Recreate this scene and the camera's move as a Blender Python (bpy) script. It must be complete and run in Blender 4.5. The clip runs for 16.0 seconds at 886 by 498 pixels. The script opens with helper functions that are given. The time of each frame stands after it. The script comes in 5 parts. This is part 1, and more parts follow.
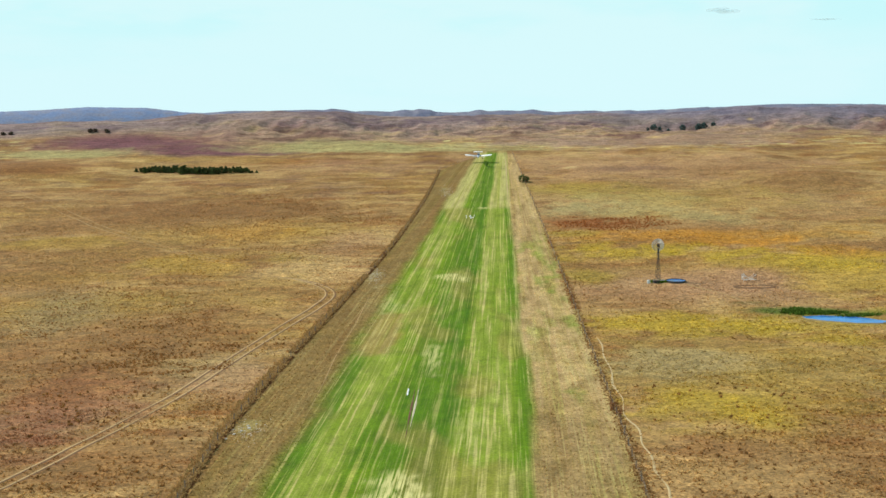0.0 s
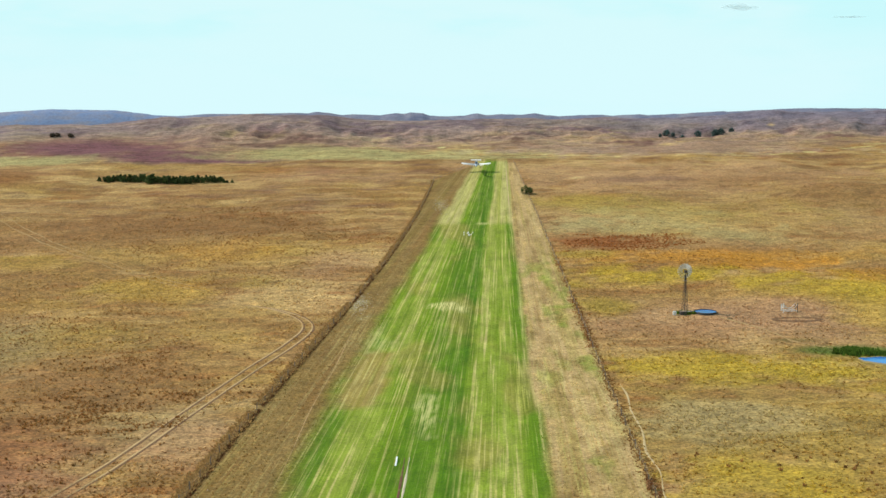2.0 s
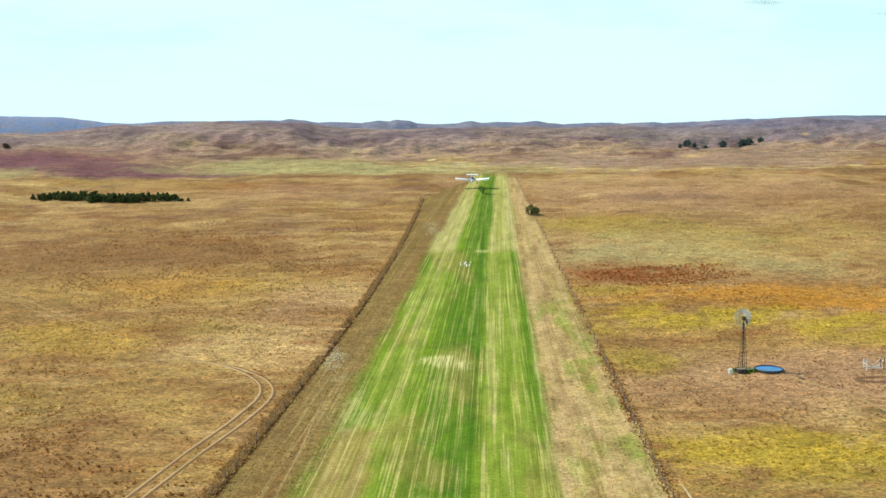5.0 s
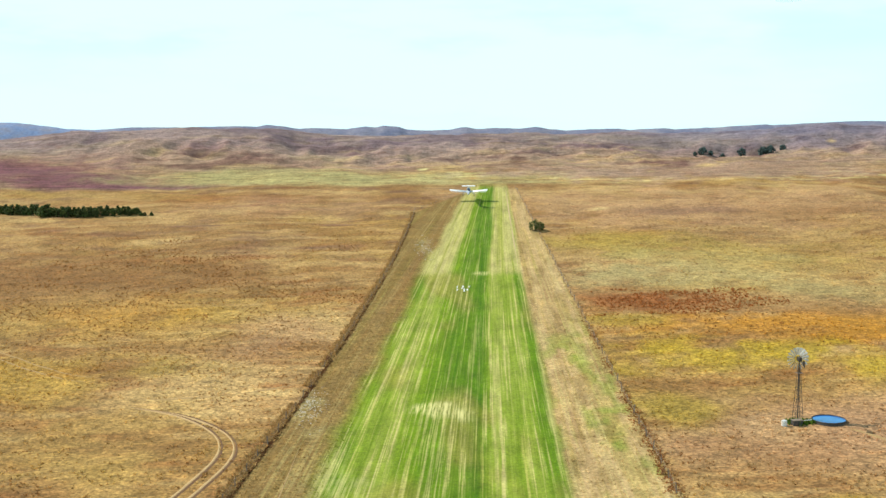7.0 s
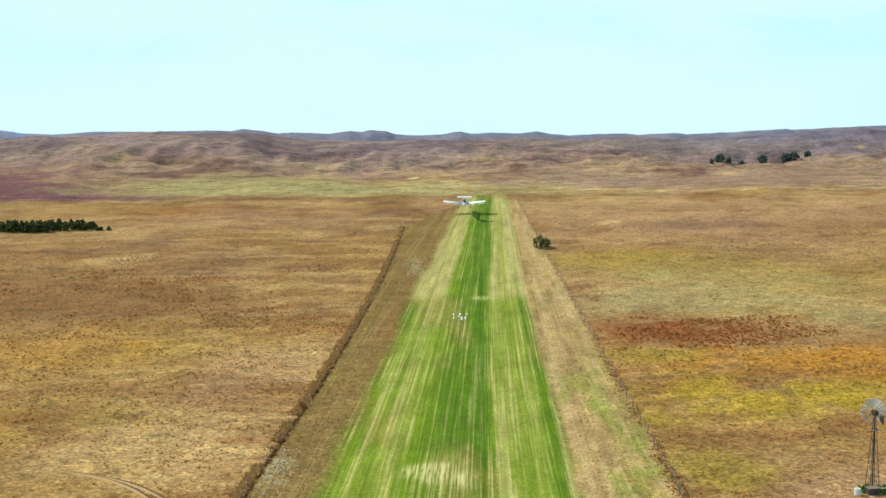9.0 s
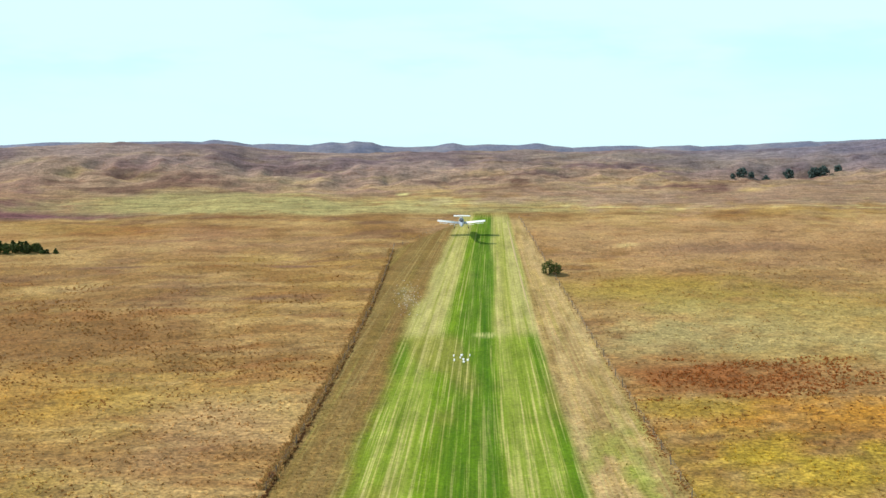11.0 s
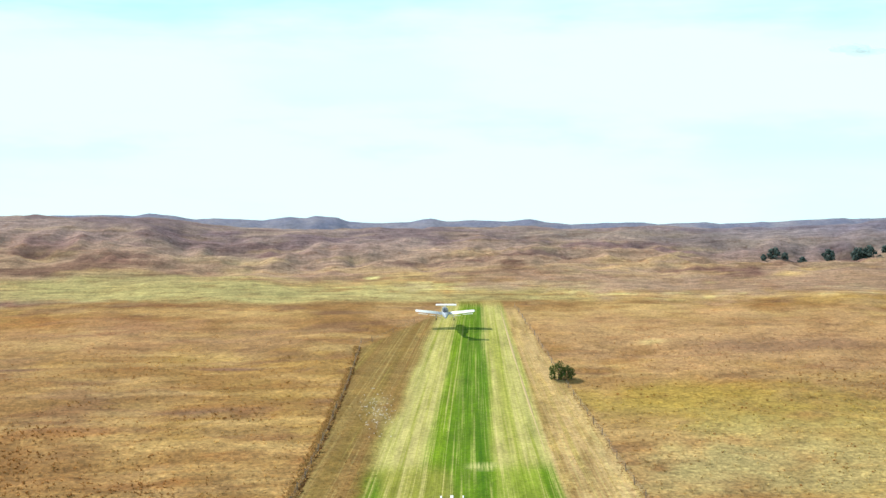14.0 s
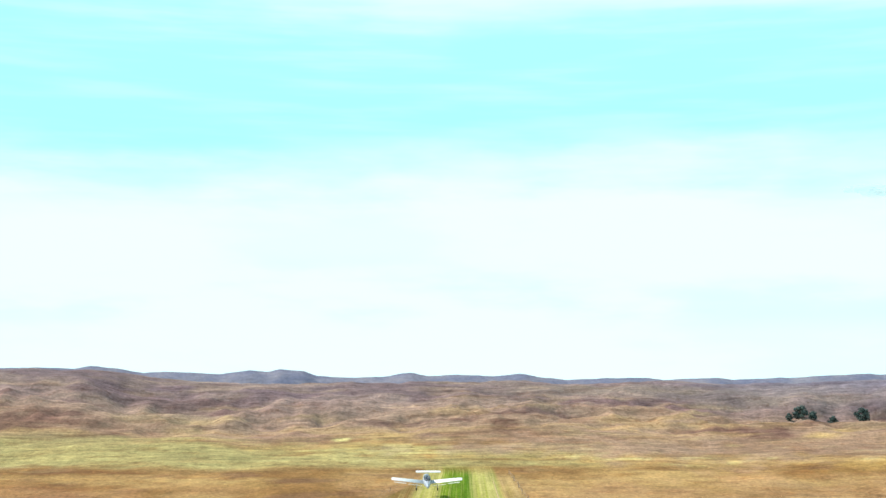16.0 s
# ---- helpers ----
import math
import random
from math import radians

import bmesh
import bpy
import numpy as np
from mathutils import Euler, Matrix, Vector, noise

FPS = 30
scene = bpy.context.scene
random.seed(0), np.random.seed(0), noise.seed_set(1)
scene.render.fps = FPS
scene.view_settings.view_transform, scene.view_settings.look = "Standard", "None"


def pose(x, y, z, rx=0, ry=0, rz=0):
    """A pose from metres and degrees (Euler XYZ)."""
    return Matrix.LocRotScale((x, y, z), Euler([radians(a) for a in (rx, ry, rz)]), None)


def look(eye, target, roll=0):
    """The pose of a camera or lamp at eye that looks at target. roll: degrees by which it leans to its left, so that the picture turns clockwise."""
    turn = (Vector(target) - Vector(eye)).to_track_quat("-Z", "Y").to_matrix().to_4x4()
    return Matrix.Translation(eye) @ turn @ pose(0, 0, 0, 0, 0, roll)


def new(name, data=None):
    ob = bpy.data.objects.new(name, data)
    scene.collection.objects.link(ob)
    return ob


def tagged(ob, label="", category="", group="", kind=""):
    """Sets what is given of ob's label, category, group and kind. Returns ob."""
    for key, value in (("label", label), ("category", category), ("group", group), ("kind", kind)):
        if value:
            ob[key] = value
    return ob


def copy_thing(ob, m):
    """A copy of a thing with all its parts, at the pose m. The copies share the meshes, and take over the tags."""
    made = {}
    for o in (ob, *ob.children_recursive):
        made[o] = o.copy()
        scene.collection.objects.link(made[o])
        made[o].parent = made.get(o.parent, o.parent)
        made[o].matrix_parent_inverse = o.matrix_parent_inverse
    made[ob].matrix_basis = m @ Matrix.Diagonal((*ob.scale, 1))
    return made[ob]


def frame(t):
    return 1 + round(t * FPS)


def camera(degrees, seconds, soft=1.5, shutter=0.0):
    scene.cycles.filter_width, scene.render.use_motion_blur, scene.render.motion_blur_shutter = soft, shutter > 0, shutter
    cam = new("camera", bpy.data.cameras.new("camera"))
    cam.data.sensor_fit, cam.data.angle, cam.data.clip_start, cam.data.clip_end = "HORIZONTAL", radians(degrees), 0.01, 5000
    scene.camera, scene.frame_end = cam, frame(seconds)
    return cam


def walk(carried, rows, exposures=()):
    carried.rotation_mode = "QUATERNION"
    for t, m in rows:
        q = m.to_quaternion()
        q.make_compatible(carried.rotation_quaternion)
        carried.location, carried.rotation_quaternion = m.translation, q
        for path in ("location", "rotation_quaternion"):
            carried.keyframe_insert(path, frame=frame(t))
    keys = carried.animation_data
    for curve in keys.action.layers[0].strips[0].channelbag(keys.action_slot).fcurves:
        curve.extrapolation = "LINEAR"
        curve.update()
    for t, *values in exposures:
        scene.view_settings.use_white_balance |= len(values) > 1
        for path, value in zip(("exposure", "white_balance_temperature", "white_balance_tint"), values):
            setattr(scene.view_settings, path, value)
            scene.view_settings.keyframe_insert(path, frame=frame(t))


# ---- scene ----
cam = camera(40, 16.0)
PATH = [
    (0, (2.97, 0.00, 47.26), (3.27, 99.04, 33.43), -0.42),
    (0.5, (2.95, 9.36, 47.16), (3.37, 108.40, 33.38), -0.34),
    (1, (2.88, 18.79, 47.09), (3.45, 117.84, 33.35), -0.29),
    (1.5, (2.73, 28.33, 47.02), (3.47, 127.39, 33.31), -0.23),
    (2, (2.47, 38.08, 46.95), (3.42, 137.13, 33.27), -0.23),
    (2.5, (2.18, 47.55, 46.83), (3.36, 146.60, 33.17), -0.20),
    (3, (1.89, 56.58, 46.63), (3.31, 155.64, 33.03), -0.18),
    (3.5, (1.61, 65.30, 46.37), (3.26, 164.37, 32.89), -0.16),
    (4, (1.37, 73.72, 46.00), (3.23, 172.81, 32.68), -0.18),
    (6.5, (0.71, 115.69, 43.83), (3.75, 214.87, 31.40), -0.14),
    (7, (0.69, 123.78, 43.44), (3.95, 222.97, 31.18), -0.16),
    (7.5, (0.75, 131.75, 43.11), (4.21, 230.95, 30.96), -0.16),
    (8, (0.82, 139.57, 42.84), (4.50, 238.78, 30.81), -0.15),
    (8.5, (0.86, 147.11, 42.59), (4.76, 246.32, 30.68), -0.14),
    (9, (0.78, 154.51, 42.29), (4.98, 253.73, 30.53), -0.11),
    (11.5, (-0.44, 193.26, 40.20), (5.59, 292.56, 30.12), 0.08),
    (12, (-0.51, 200.81, 39.73), (5.88, 300.14, 30.15), 0.12),
    (12.5, (-0.40, 208.78, 39.22), (6.52, 308.15, 30.34), 0.15),
    (13, (-0.13, 216.22, 38.69), (7.26, 315.65, 31.01), 0.17),
    (13.5, (0.29, 223.60, 38.15), (8.11, 323.11, 32.10), 0.20),
    (14, (0.82, 230.90, 37.63), (9.02, 330.50, 34.11), 0.27),
    (14.5, (1.35, 238.19, 37.15), (9.96, 337.82, 36.59), 0.32),
    (15, (1.82, 245.18, 36.63), (10.79, 344.74, 39.44), 0.38),
    (15.5, (2.20, 252.05, 36.08), (11.61, 351.40, 42.40), 0.40),
    (16, (2.55, 258.75, 35.52), (12.44, 357.77, 45.41), 0.42),
]
EXPOSURES = [(0.0, 0.0), (3.5, 0.05), (5.2, 0.22), (6.5, 0.31), (7.0, 0.31), (7.7, 0.16), (9.0, 0.06), (10.5, 0.12), (12.0, 0.18), (12.5, 0.30), (14.0, 0.38), (16.0, 0.42)]
walk(cam, [(t, look(eye, target, roll)) for t, eye, target, roll in PATH], EXPOSURES)

# ---- daylight ----
SUN_FROM = Vector((-0.66, 0.24, 0.70)).normalized()   # towards the sun


def make_world():
    world = bpy.data.worlds.new("sky")
    scene.world = world
    world.use_nodes = True
    nt = world.node_tree
    nt.nodes.clear()
    N, link = nt.nodes.new, nt.links.new

    def mth(op, a, b=None, clamp=False):
        n = N("ShaderNodeMath")
        n.operation, n.use_clamp = op, clamp
        for i, v in enumerate((a, b)):
            if v is None:
                continue
            if isinstance(v, (int, float)):
                n.inputs[i].default_value = v
            else:
                link(v, n.inputs[i])
        return n.outputs[0]

    def ramp(value, lo, hi):
        n = N("ShaderNodeMapRange")
        n.interpolation_type = "SMOOTHSTEP"
        link(value, n.inputs[0])
        n.inputs[1].default_value, n.inputs[2].default_value = lo, hi
        return n.outputs[0]

    def blend(fac, a, b):
        n = N("ShaderNodeMix")
        n.data_type = "RGBA"
        link(fac, n.inputs[0])
        for i, v in ((6, a), (7, b)):
            if isinstance(v, tuple):
                n.inputs[i].default_value = (*v, 1)
            else:
                link(v, n.inputs[i])
        return n.outputs[2]

    tc = N("ShaderNodeTexCoord")
    sep = N("ShaderNodeSeparateXYZ")
    link(tc.outputs["Generated"], sep.inputs[0])
    x, y, z = sep.outputs
    comb = N("ShaderNodeCombineXYZ")
    link(x, comb.inputs[0]), link(y, comb.inputs[1])
    link(mth("MAXIMUM", mth("ADD", z, 0.05), 0.05), comb.inputs[2])
    sky = N("ShaderNodeTexSky")
    sky.sky_type, sky.sun_disc = "NISHITA", False
    sky.sun_elevation = math.asin(SUN_FROM.z)
    sky.sun_rotation = math.atan2(SUN_FROM.x, SUN_FROM.y)
    sky.air_density, sky.dust_density, sky.ozone_density = 1.0, 1.2, 1.0
    link(comb.outputs[0], sky.inputs[0])
    # thin cirrus veil: streaky noise, thick near the horizon, thinning out above
    mp = N("ShaderNodeMapping")
    mp.inputs["Scale"].default_value = (1.4, 1.4, 6.0)
    link(tc.outputs["Generated"], mp.inputs[0])
    nz = N("ShaderNodeTexNoise")
    nz.inputs["Scale"].default_value, nz.inputs["Detail"].default_value = 2.4, 6
    nz.inputs["Roughness"].default_value = 0.55
    link(mp.outputs[0], nz.inputs[0])
    # fine wind-drawn streaks
    mp2 = N("ShaderNodeMapping")
    mp2.inputs["Scale"].default_value = (2.2, 2.2, 26.0)
    mp2.inputs["Rotation"].default_value = (0.0, radians(3), 0.0)
    link(tc.outputs["Generated"], mp2.inputs[0])
    nz2 = N("ShaderNodeTexNoise")
    nz2.inputs["Scale"].default_value, nz2.inputs["Detail"].default_value = 2.6, 5
    link(mp2.outputs[0], nz2.inputs[0])
    height = mth("ADD", z, mth("MULTIPLY", mth("SUBTRACT", nz.outputs[0], 0.5), 0.11))
    height = mth("ADD", height, mth("MULTIPLY", mth("SUBTRACT", nz2.outputs[0], 0.5), 0.035))
    low = ramp(z, -0.02, 0.07)
    haze = blend(low, CIRRUS_LOW, CIRRUS_HIGH)
    upper = blend(ramp(height, 0.135, 0.20), haze, CLEAR)
    upper = blend(ramp(height, 0.26, 0.33), upper, haze)
    wisps = mth("MULTIPLY", ramp(nz2.outputs[0], 0.42, 0.75), 0.24)
    upper = blend(wisps, upper, haze)
    tint = blend(mth("MULTIPLY", ramp(nz.outputs[0], 0.50, 0.66), 0.12), upper, CLEAR)
    band = mth("MULTIPLY", ramp(z, 0.028, 0.05), mth("SUBTRACT", 1.0, ramp(z, 0.065, 0.10)))
    tint = blend(mth("MULTIPLY", band, mth("MULTIPLY", ramp(nz.outputs[0], 0.45, 0.58), 0.18)), tint, CLEAR)
    col = blend(mth("MULTIPLY", ramp(z, 0.30, 0.75), 0.85), tint, sky.outputs[0])
    bg = N("ShaderNodeBackground")
    bg.inputs[1].default_value = SKY_STRENGTH
    link(col, bg.inputs[0])
    out = N("ShaderNodeOutputWorld")
    link(bg.outputs[0], out.inputs[0])


SKY_STRENGTH = 0.11
CIRRUS_LOW, CIRRUS_HIGH = (6.3, 8.7, 9.0), (6.2, 8.65, 8.85)
CLEAR = (3.1, 8.4, 8.8)
make_world()
sun = new("sun", bpy.data.lights.new("sun", "SUN"))
sun.data.energy, sun.data.angle, sun.data.color = 4.0, radians(0.6), (1.0, 0.95, 0.84)
sun.matrix_world = look(tuple(SUN_FROM * 600), (0, 0, 0))

# ---- materials ----
LIT = 1.35   # how much brighter sunlit ground looks than its own colour


def paint(r, g, b):
    """The base colour of a surface that looks like this 8-bit colour in the sun."""
    out = []
    for v in (r, g, b):
        v = v / 255
        v = v / 12.92 if v <= 0.04045 else ((v + 0.055) / 1.055) ** 2.4
        out.append(min(v / LIT, 0.85))
    return tuple(out)


class Nodes:
    def __init__(self, name, rough=0.9, metal=0.0):
        self.mat = bpy.data.materials.new(name)
        self.mat.use_nodes = True
        self.nt = self.mat.node_tree
        self.bsdf = self.nt.nodes["Principled BSDF"]
        self.bsdf.inputs["Roughness"].default_value = rough
        self.bsdf.inputs["Metallic"].default_value = metal

    def add(self, kind):
        return self.nt.nodes.new(kind)

    def link(self, a, b):
        self.nt.links.new(a, b)

    def noise(self, vec, scale, detail=4, rough=0.6, stretch=None):
        if stretch:
            mp = self.add("ShaderNodeMapping")
            mp.inputs["Scale"].default_value = stretch
            self.link(vec, mp.inputs[0])
            vec = mp.outputs[0]
        n = self.add("ShaderNodeTexNoise")
        n.inputs["Scale"].default_value, n.inputs["Detail"].default_value = scale, detail
        n.inputs["Roughness"].default_value = rough
        self.link(vec, n.inputs[0])
        return n.outputs[0]

    def span(self, value, lo, hi, a=0.0, b=1.0):
        n = self.add("ShaderNodeMapRange")
        self.link(value, n.inputs[0])
        for i, v in enumerate((lo, hi, a, b)):
            n.inputs[i + 1].default_value = v
        return n.outputs[0]

    def math(self, op, a, b):
        n = self.add("ShaderNodeMath")
        n.operation = op
        for i, v in enumerate((a, b)):
            if isinstance(v, (int, float)):
                n.inputs[i].default_value = v
            else:
                self.link(v, n.inputs[i])
        return n.outputs[0]

    def mix(self, fac, a, b, kind="MIX"):
        n = self.add("ShaderNodeMix")
        n.data_type, n.blend_type = "RGBA", kind
        for i, v in ((0, fac), (6, a), (7, b)):
            if isinstance(v, tuple):
                n.inputs[i].default_value = (*v, 1)
            elif isinstance(v, (int, float)):
                n.inputs[i].default_value = v
            else:
                self.link(v, n.inputs[i])
        return n.outputs[2]

    def grey(self, value):
        n = self.add("ShaderNodeCombineColor")
        for i in range(3):
            self.link(value, n.inputs[i])
        return n.outputs[0]

    def bump(self, value, strength, distance):
        n = self.add("ShaderNodeBump")
        n.inputs["Strength"].default_value, n.inputs["Distance"].default_value = strength, distance
        self.link(value, n.inputs["Height"])
        self.link(n.outputs[0], self.bsdf.inputs["Normal"])

    def colour(self, sock):
        self.link(sock, self.bsdf.inputs["Base Color"])
        return self.mat


def worn(name, base, rough=0.6, metal=0.0, scale=3.0, spread=0.25, dirt=(0.16, 0.11, 0.06), dirty=0.2, bump=0.0):
    """A plain surface with grain, stains and slight relief."""
    m = Nodes(name, rough, metal)
    tc = m.add("ShaderNodeTexCoord").outputs["Object"]
    big, fine = m.noise(tc, scale, 5), m.noise(tc, scale * 9, 3)
    c = m.mix(1.0, base, m.grey(m.span(fine, 0.25, 0.75, 1 - spread, 1 + spread)), "MULTIPLY")
    c = m.mix(m.span(big, 0.5, 0.8, 0.0, dirty * 2), c, dirt)
    if bump:
        m.bump(fine, 0.6, bump)
    return m.colour(c)


def ground_material():
    m = Nodes("prairie_ground", 0.95)
    m.bsdf.inputs["Specular IOR Level"].default_value = 0.15
    obj = m.add("ShaderNodeTexCoord").outputs["Object"]
    at = m.add("ShaderNodeAttribute")
    at.attribute_name = "cover"
    mow = m.add("ShaderNodeAttribute")
    mow.attribute_name = "mow"
    uv = m.add("ShaderNodeUVMap")
    uv.uv_map = "lane"
    cover, lane = at.outputs["Color"], uv.outputs[0]
    # open range: blotches, clumps, single tufts
    blot = m.noise(obj, 0.09, 5, 0.62, (0.7, 1.0, 1.0))
    clump = m.noise(obj, 0.55, 5, 0.68, (0.8, 1.0, 1.0))
    tuft = m.noise(obj, 2.3, 3, 0.65)
    # fine grain is damped with distance so the far slope looks smooth in view
    sep = m.add("ShaderNodeSeparateXYZ")
    m.link(obj, sep.inputs[0])
    tall = m.span(sep.outputs[1], 320, 430, 1.0, 0.42)
    c = m.mix(1.0, cover, m.grey(m.span(blot, 0.3, 0.7, 0.86, 1.14)), "MULTIPLY")
    c = m.mix(m.span(sep.outputs[1], 320, 430, 1.0, 0.6), c, m.mix(1.0, c, m.grey(m.span(clump, 0.3, 0.7, 0.66, 1.33)), "MULTIPLY"))
    c = m.mix(tall, c, m.mix(1.0, c, m.grey(m.span(tuft, 0.30, 0.70, 0.54, 1.46)), "MULTIPLY"))
    strata = m.noise(obj, 0.42, 5, 0.72, (0.55, 1.0, 1.0))
    c = m.mix(tall, c, m.mix(1.0, c, m.grey(m.span(strata, 0.3, 0.7, 0.78, 1.22)), "MULTIPLY"))
    fine = m.noise(obj, 1.9, 5, 0.74, (0.6, 1.0, 1.0))
    c = m.mix(tall, c, m.mix(1.0, c, m.grey(m.span(fine, 0.32, 0.68, 0.55, 1.45)), "MULTIPLY"))
    c = m.mix(m.span(clump, 0.55, 0.74, 0.0, 0.5), c, m.mix(1.0, c, (0.80, 0.66, 0.50), "MULTIPLY"))
    # dark weed clumps and bare pale spots scattered through the grass
    spots = m.noise(obj, 0.95, 3, 0.55)
    c = m.mix(m.math("MULTIPLY", m.span(spots, 0.60, 0.68, 0.0, 0.55), m.span(blot, 0.40, 0.58)), c, m.mix(1.0, c, (0.55, 0.44, 0.34), "MULTIPLY"))
    c = m.mix(m.math("MULTIPLY", m.span(spots, 0.38, 0.31, 0.0, 0.5), m.span(blot, 0.56, 0.42)), c, m.mix(1.0, c, (1.38, 1.34, 1.28), "MULTIPLY"))
    short = m.span(sep.outputs[1], 300, 400)
    bank = m.noise(obj, 1.0, 4, 0.62, (0.10, 0.36, 1.0))
    c = m.mix(m.math("MULTIPLY", short, m.span(bank, 0.57, 0.61, 0.0, 0.45)), c, m.mix(1.0, c, (0.66, 0.54, 0.50), "MULTIPLY"))
    c = m.mix(m.math("MULTIPLY", short, m.span(bank, 0.40, 0.35, 0.0, 0.45)), c, m.mix(1.0, c, (1.30, 1.26, 1.20), "MULTIPLY"))
    # sedge flats and dunes beyond: thin level streaks
    flat = m.span(sep.outputs[1], 424, 434)
    level = m.noise(obj, 1.0, 5, 0.7, (0.14, 1.7, 0.5))
    c = m.mix(flat, c, m.mix(1.0, c, m.grey(m.span(level, 0.34, 0.66, 0.70, 1.32)), "MULTIPLY"))
    shrubs = m.noise(obj, 0.8, 4, 0.65, (0.5, 1.0, 1.0))
    c = m.mix(flat, c, m.mix(m.span(shrubs, 0.56, 0.68, 0.0, 0.6), c, m.mix(1.0, c, (0.58, 0.50, 0.50), "MULTIPLY")))
    # mown lanes: long thin stripes of cut straw and green
    s1 = m.noise(lane, 1.0, 5, 0.72, (10.0, 0.42, 1.0))
    s2 = m.noise(lane, 1.0, 3, 0.6, (64.0, 1.5, 1.0))
    s3 = m.noise(lane, 1.0, 4, 0.65, (5.0, 5.0, 1.0))
    s5 = m.noise(lane, 1.0, 3, 0.6, (25.0, 0.7, 1.0))
    stripe = m.math("ADD", m.math("MULTIPLY", s1, 0.25), m.math("ADD", m.math("MULTIPLY", s5, 0.42), m.math("MULTIPLY", s2, 0.33)))
    rgb = m.add("ShaderNodeSeparateColor")
    m.link(cover, rgb.inputs[0])
    dry = m.span(m.math("DIVIDE", rgb.outputs[0], rgb.outputs[1]), 0.42, 0.66, 0.25, 1.0)
    straw = m.mix(m.math("MULTIPLY", dry, m.span(stripe, 0.51, 0.58, 0.0, 0.78)), cover, STRAW)
    green = m.mix(m.span(stripe, 0.41, 0.49, 0.9, 0.0), straw, m.mix(1.0, cover, (0.72, 0.80, 0.40), "MULTIPLY"))
    s4 = m.noise(lane, 1.0, 3, 0.6, (5.5, 0.35, 1.0))
    green = m.mix(m.span(s4, 0.50, 0.62, 0.0, 0.75), green, m.mix(1.0, green, (0.70, 0.82, 0.36), "MULTIPLY"))
    green = m.mix(m.math("MULTIPLY", dry, m.span(s4, 0.40, 0.30, 0.0, 0.45)), green, STRAW)
    g = m.mix(1.0, green, m.grey(m.span(s3, 0.3, 0.7, 0.76, 1.24)), "MULTIPLY")
    g = m.mix(1.0, g, m.grey(m.span(tuft, 0.28, 0.72, 0.74, 1.26)), "MULTIPLY")
    bl = m.add("ShaderNodeAttribute")
    bl.attribute_name = "bleach"
    gaps = m.span(m.math("ADD", m.math("MULTIPLY", s2, 0.55), m.math("MULTIPLY", m.noise(lane, 1.0, 3, 0.6, (26.0, 6.0, 1.0)), 0.45)), 0.43, 0.55)
    g = m.mix(m.math("MULTIPLY", bl.outputs["Fac"], gaps), g, COVERS["bleached"])
    c = m.mix(mow.outputs["Fac"], c, g)
    relief = m.math("ADD", m.math("MULTIPLY", clump, 0.6), m.math("MULTIPLY", tuft, 0.4))
    m.bump(m.math("MULTIPLY", relief, tall), 0.7, 0.5)
    return m.colour(c)


def let_light_through(m, colour, share):
    """Leaves and blades pass part of the light on."""
    tr, mx = m.add("ShaderNodeBsdfTranslucent"), m.add("ShaderNodeMixShader")
    m.link(colour, tr.inputs[0])
    mx.inputs[0].default_value = share
    m.link(m.bsdf.outputs[0], mx.inputs[1])
    m.link(tr.outputs[0], mx.inputs[2])
    m.link(mx.outputs[0], m.nt.nodes["Material Output"].inputs[0])


def cover_material(name, rough=0.9):
    """Blades whose colour is kept on the mesh and varies blade by blade."""
    m = Nodes(name, rough)
    m.bsdf.inputs["Specular IOR Level"].default_value = 0.2
    at = m.add("ShaderNodeAttribute")
    at.attribute_name = "cover"
    rnd = m.add("ShaderNodeNewGeometry").outputs["Random Per Island"]
    c = m.mix(1.0, at.outputs["Color"], m.grey(m.span(rnd, 0, 1, 0.75, 1.35)), "MULTIPLY")
    let_light_through(m, c, 0.42)
    return m.colour(c)


def foliage(name, a, b):
    m = Nodes(name, 0.75)
    m.bsdf.inputs["Specular IOR Level"].default_value = 0.25
    geo = m.add("ShaderNodeNewGeometry")
    obj = m.add("ShaderNodeTexCoord").outputs["Object"]
    c = m.mix(geo.outputs["Random Per Island"], a, b)
    c = m.mix(1.0, c, m.grey(m.span(m.noise(obj, 0.9, 3), 0.3, 0.7, 0.75, 1.25)), "MULTIPLY")
    info = m.add("ShaderNodeObjectInfo")
    c = m.mix(1.0, c, m.grey(m.span(info.outputs["Random"], 0, 1, 0.8, 1.2)), "MULTIPLY")
    let_light_through(m, c, 0.3)
    return m.colour(c)


def water_material(name, tint):
    m = Nodes(name, 0.12)
    # weak gloss: the sky's blue reflection is painted into the base colour instead
    m.bsdf.inputs["Specular IOR Level"].default_value = 0.22
    obj = m.add("ShaderNodeTexCoord").outputs["Object"]
    n = m.noise(obj, 2.0, 4, 0.6, (1.0, 2.5, 1.0))
    m.bump(n, 0.15, 0.05)
    big = m.noise(obj, 0.35, 3)
    return m.colour(m.mix(1.0, tint, m.grey(m.span(big, 0.3, 0.7, 0.8, 1.2)), "MULTIPLY"))


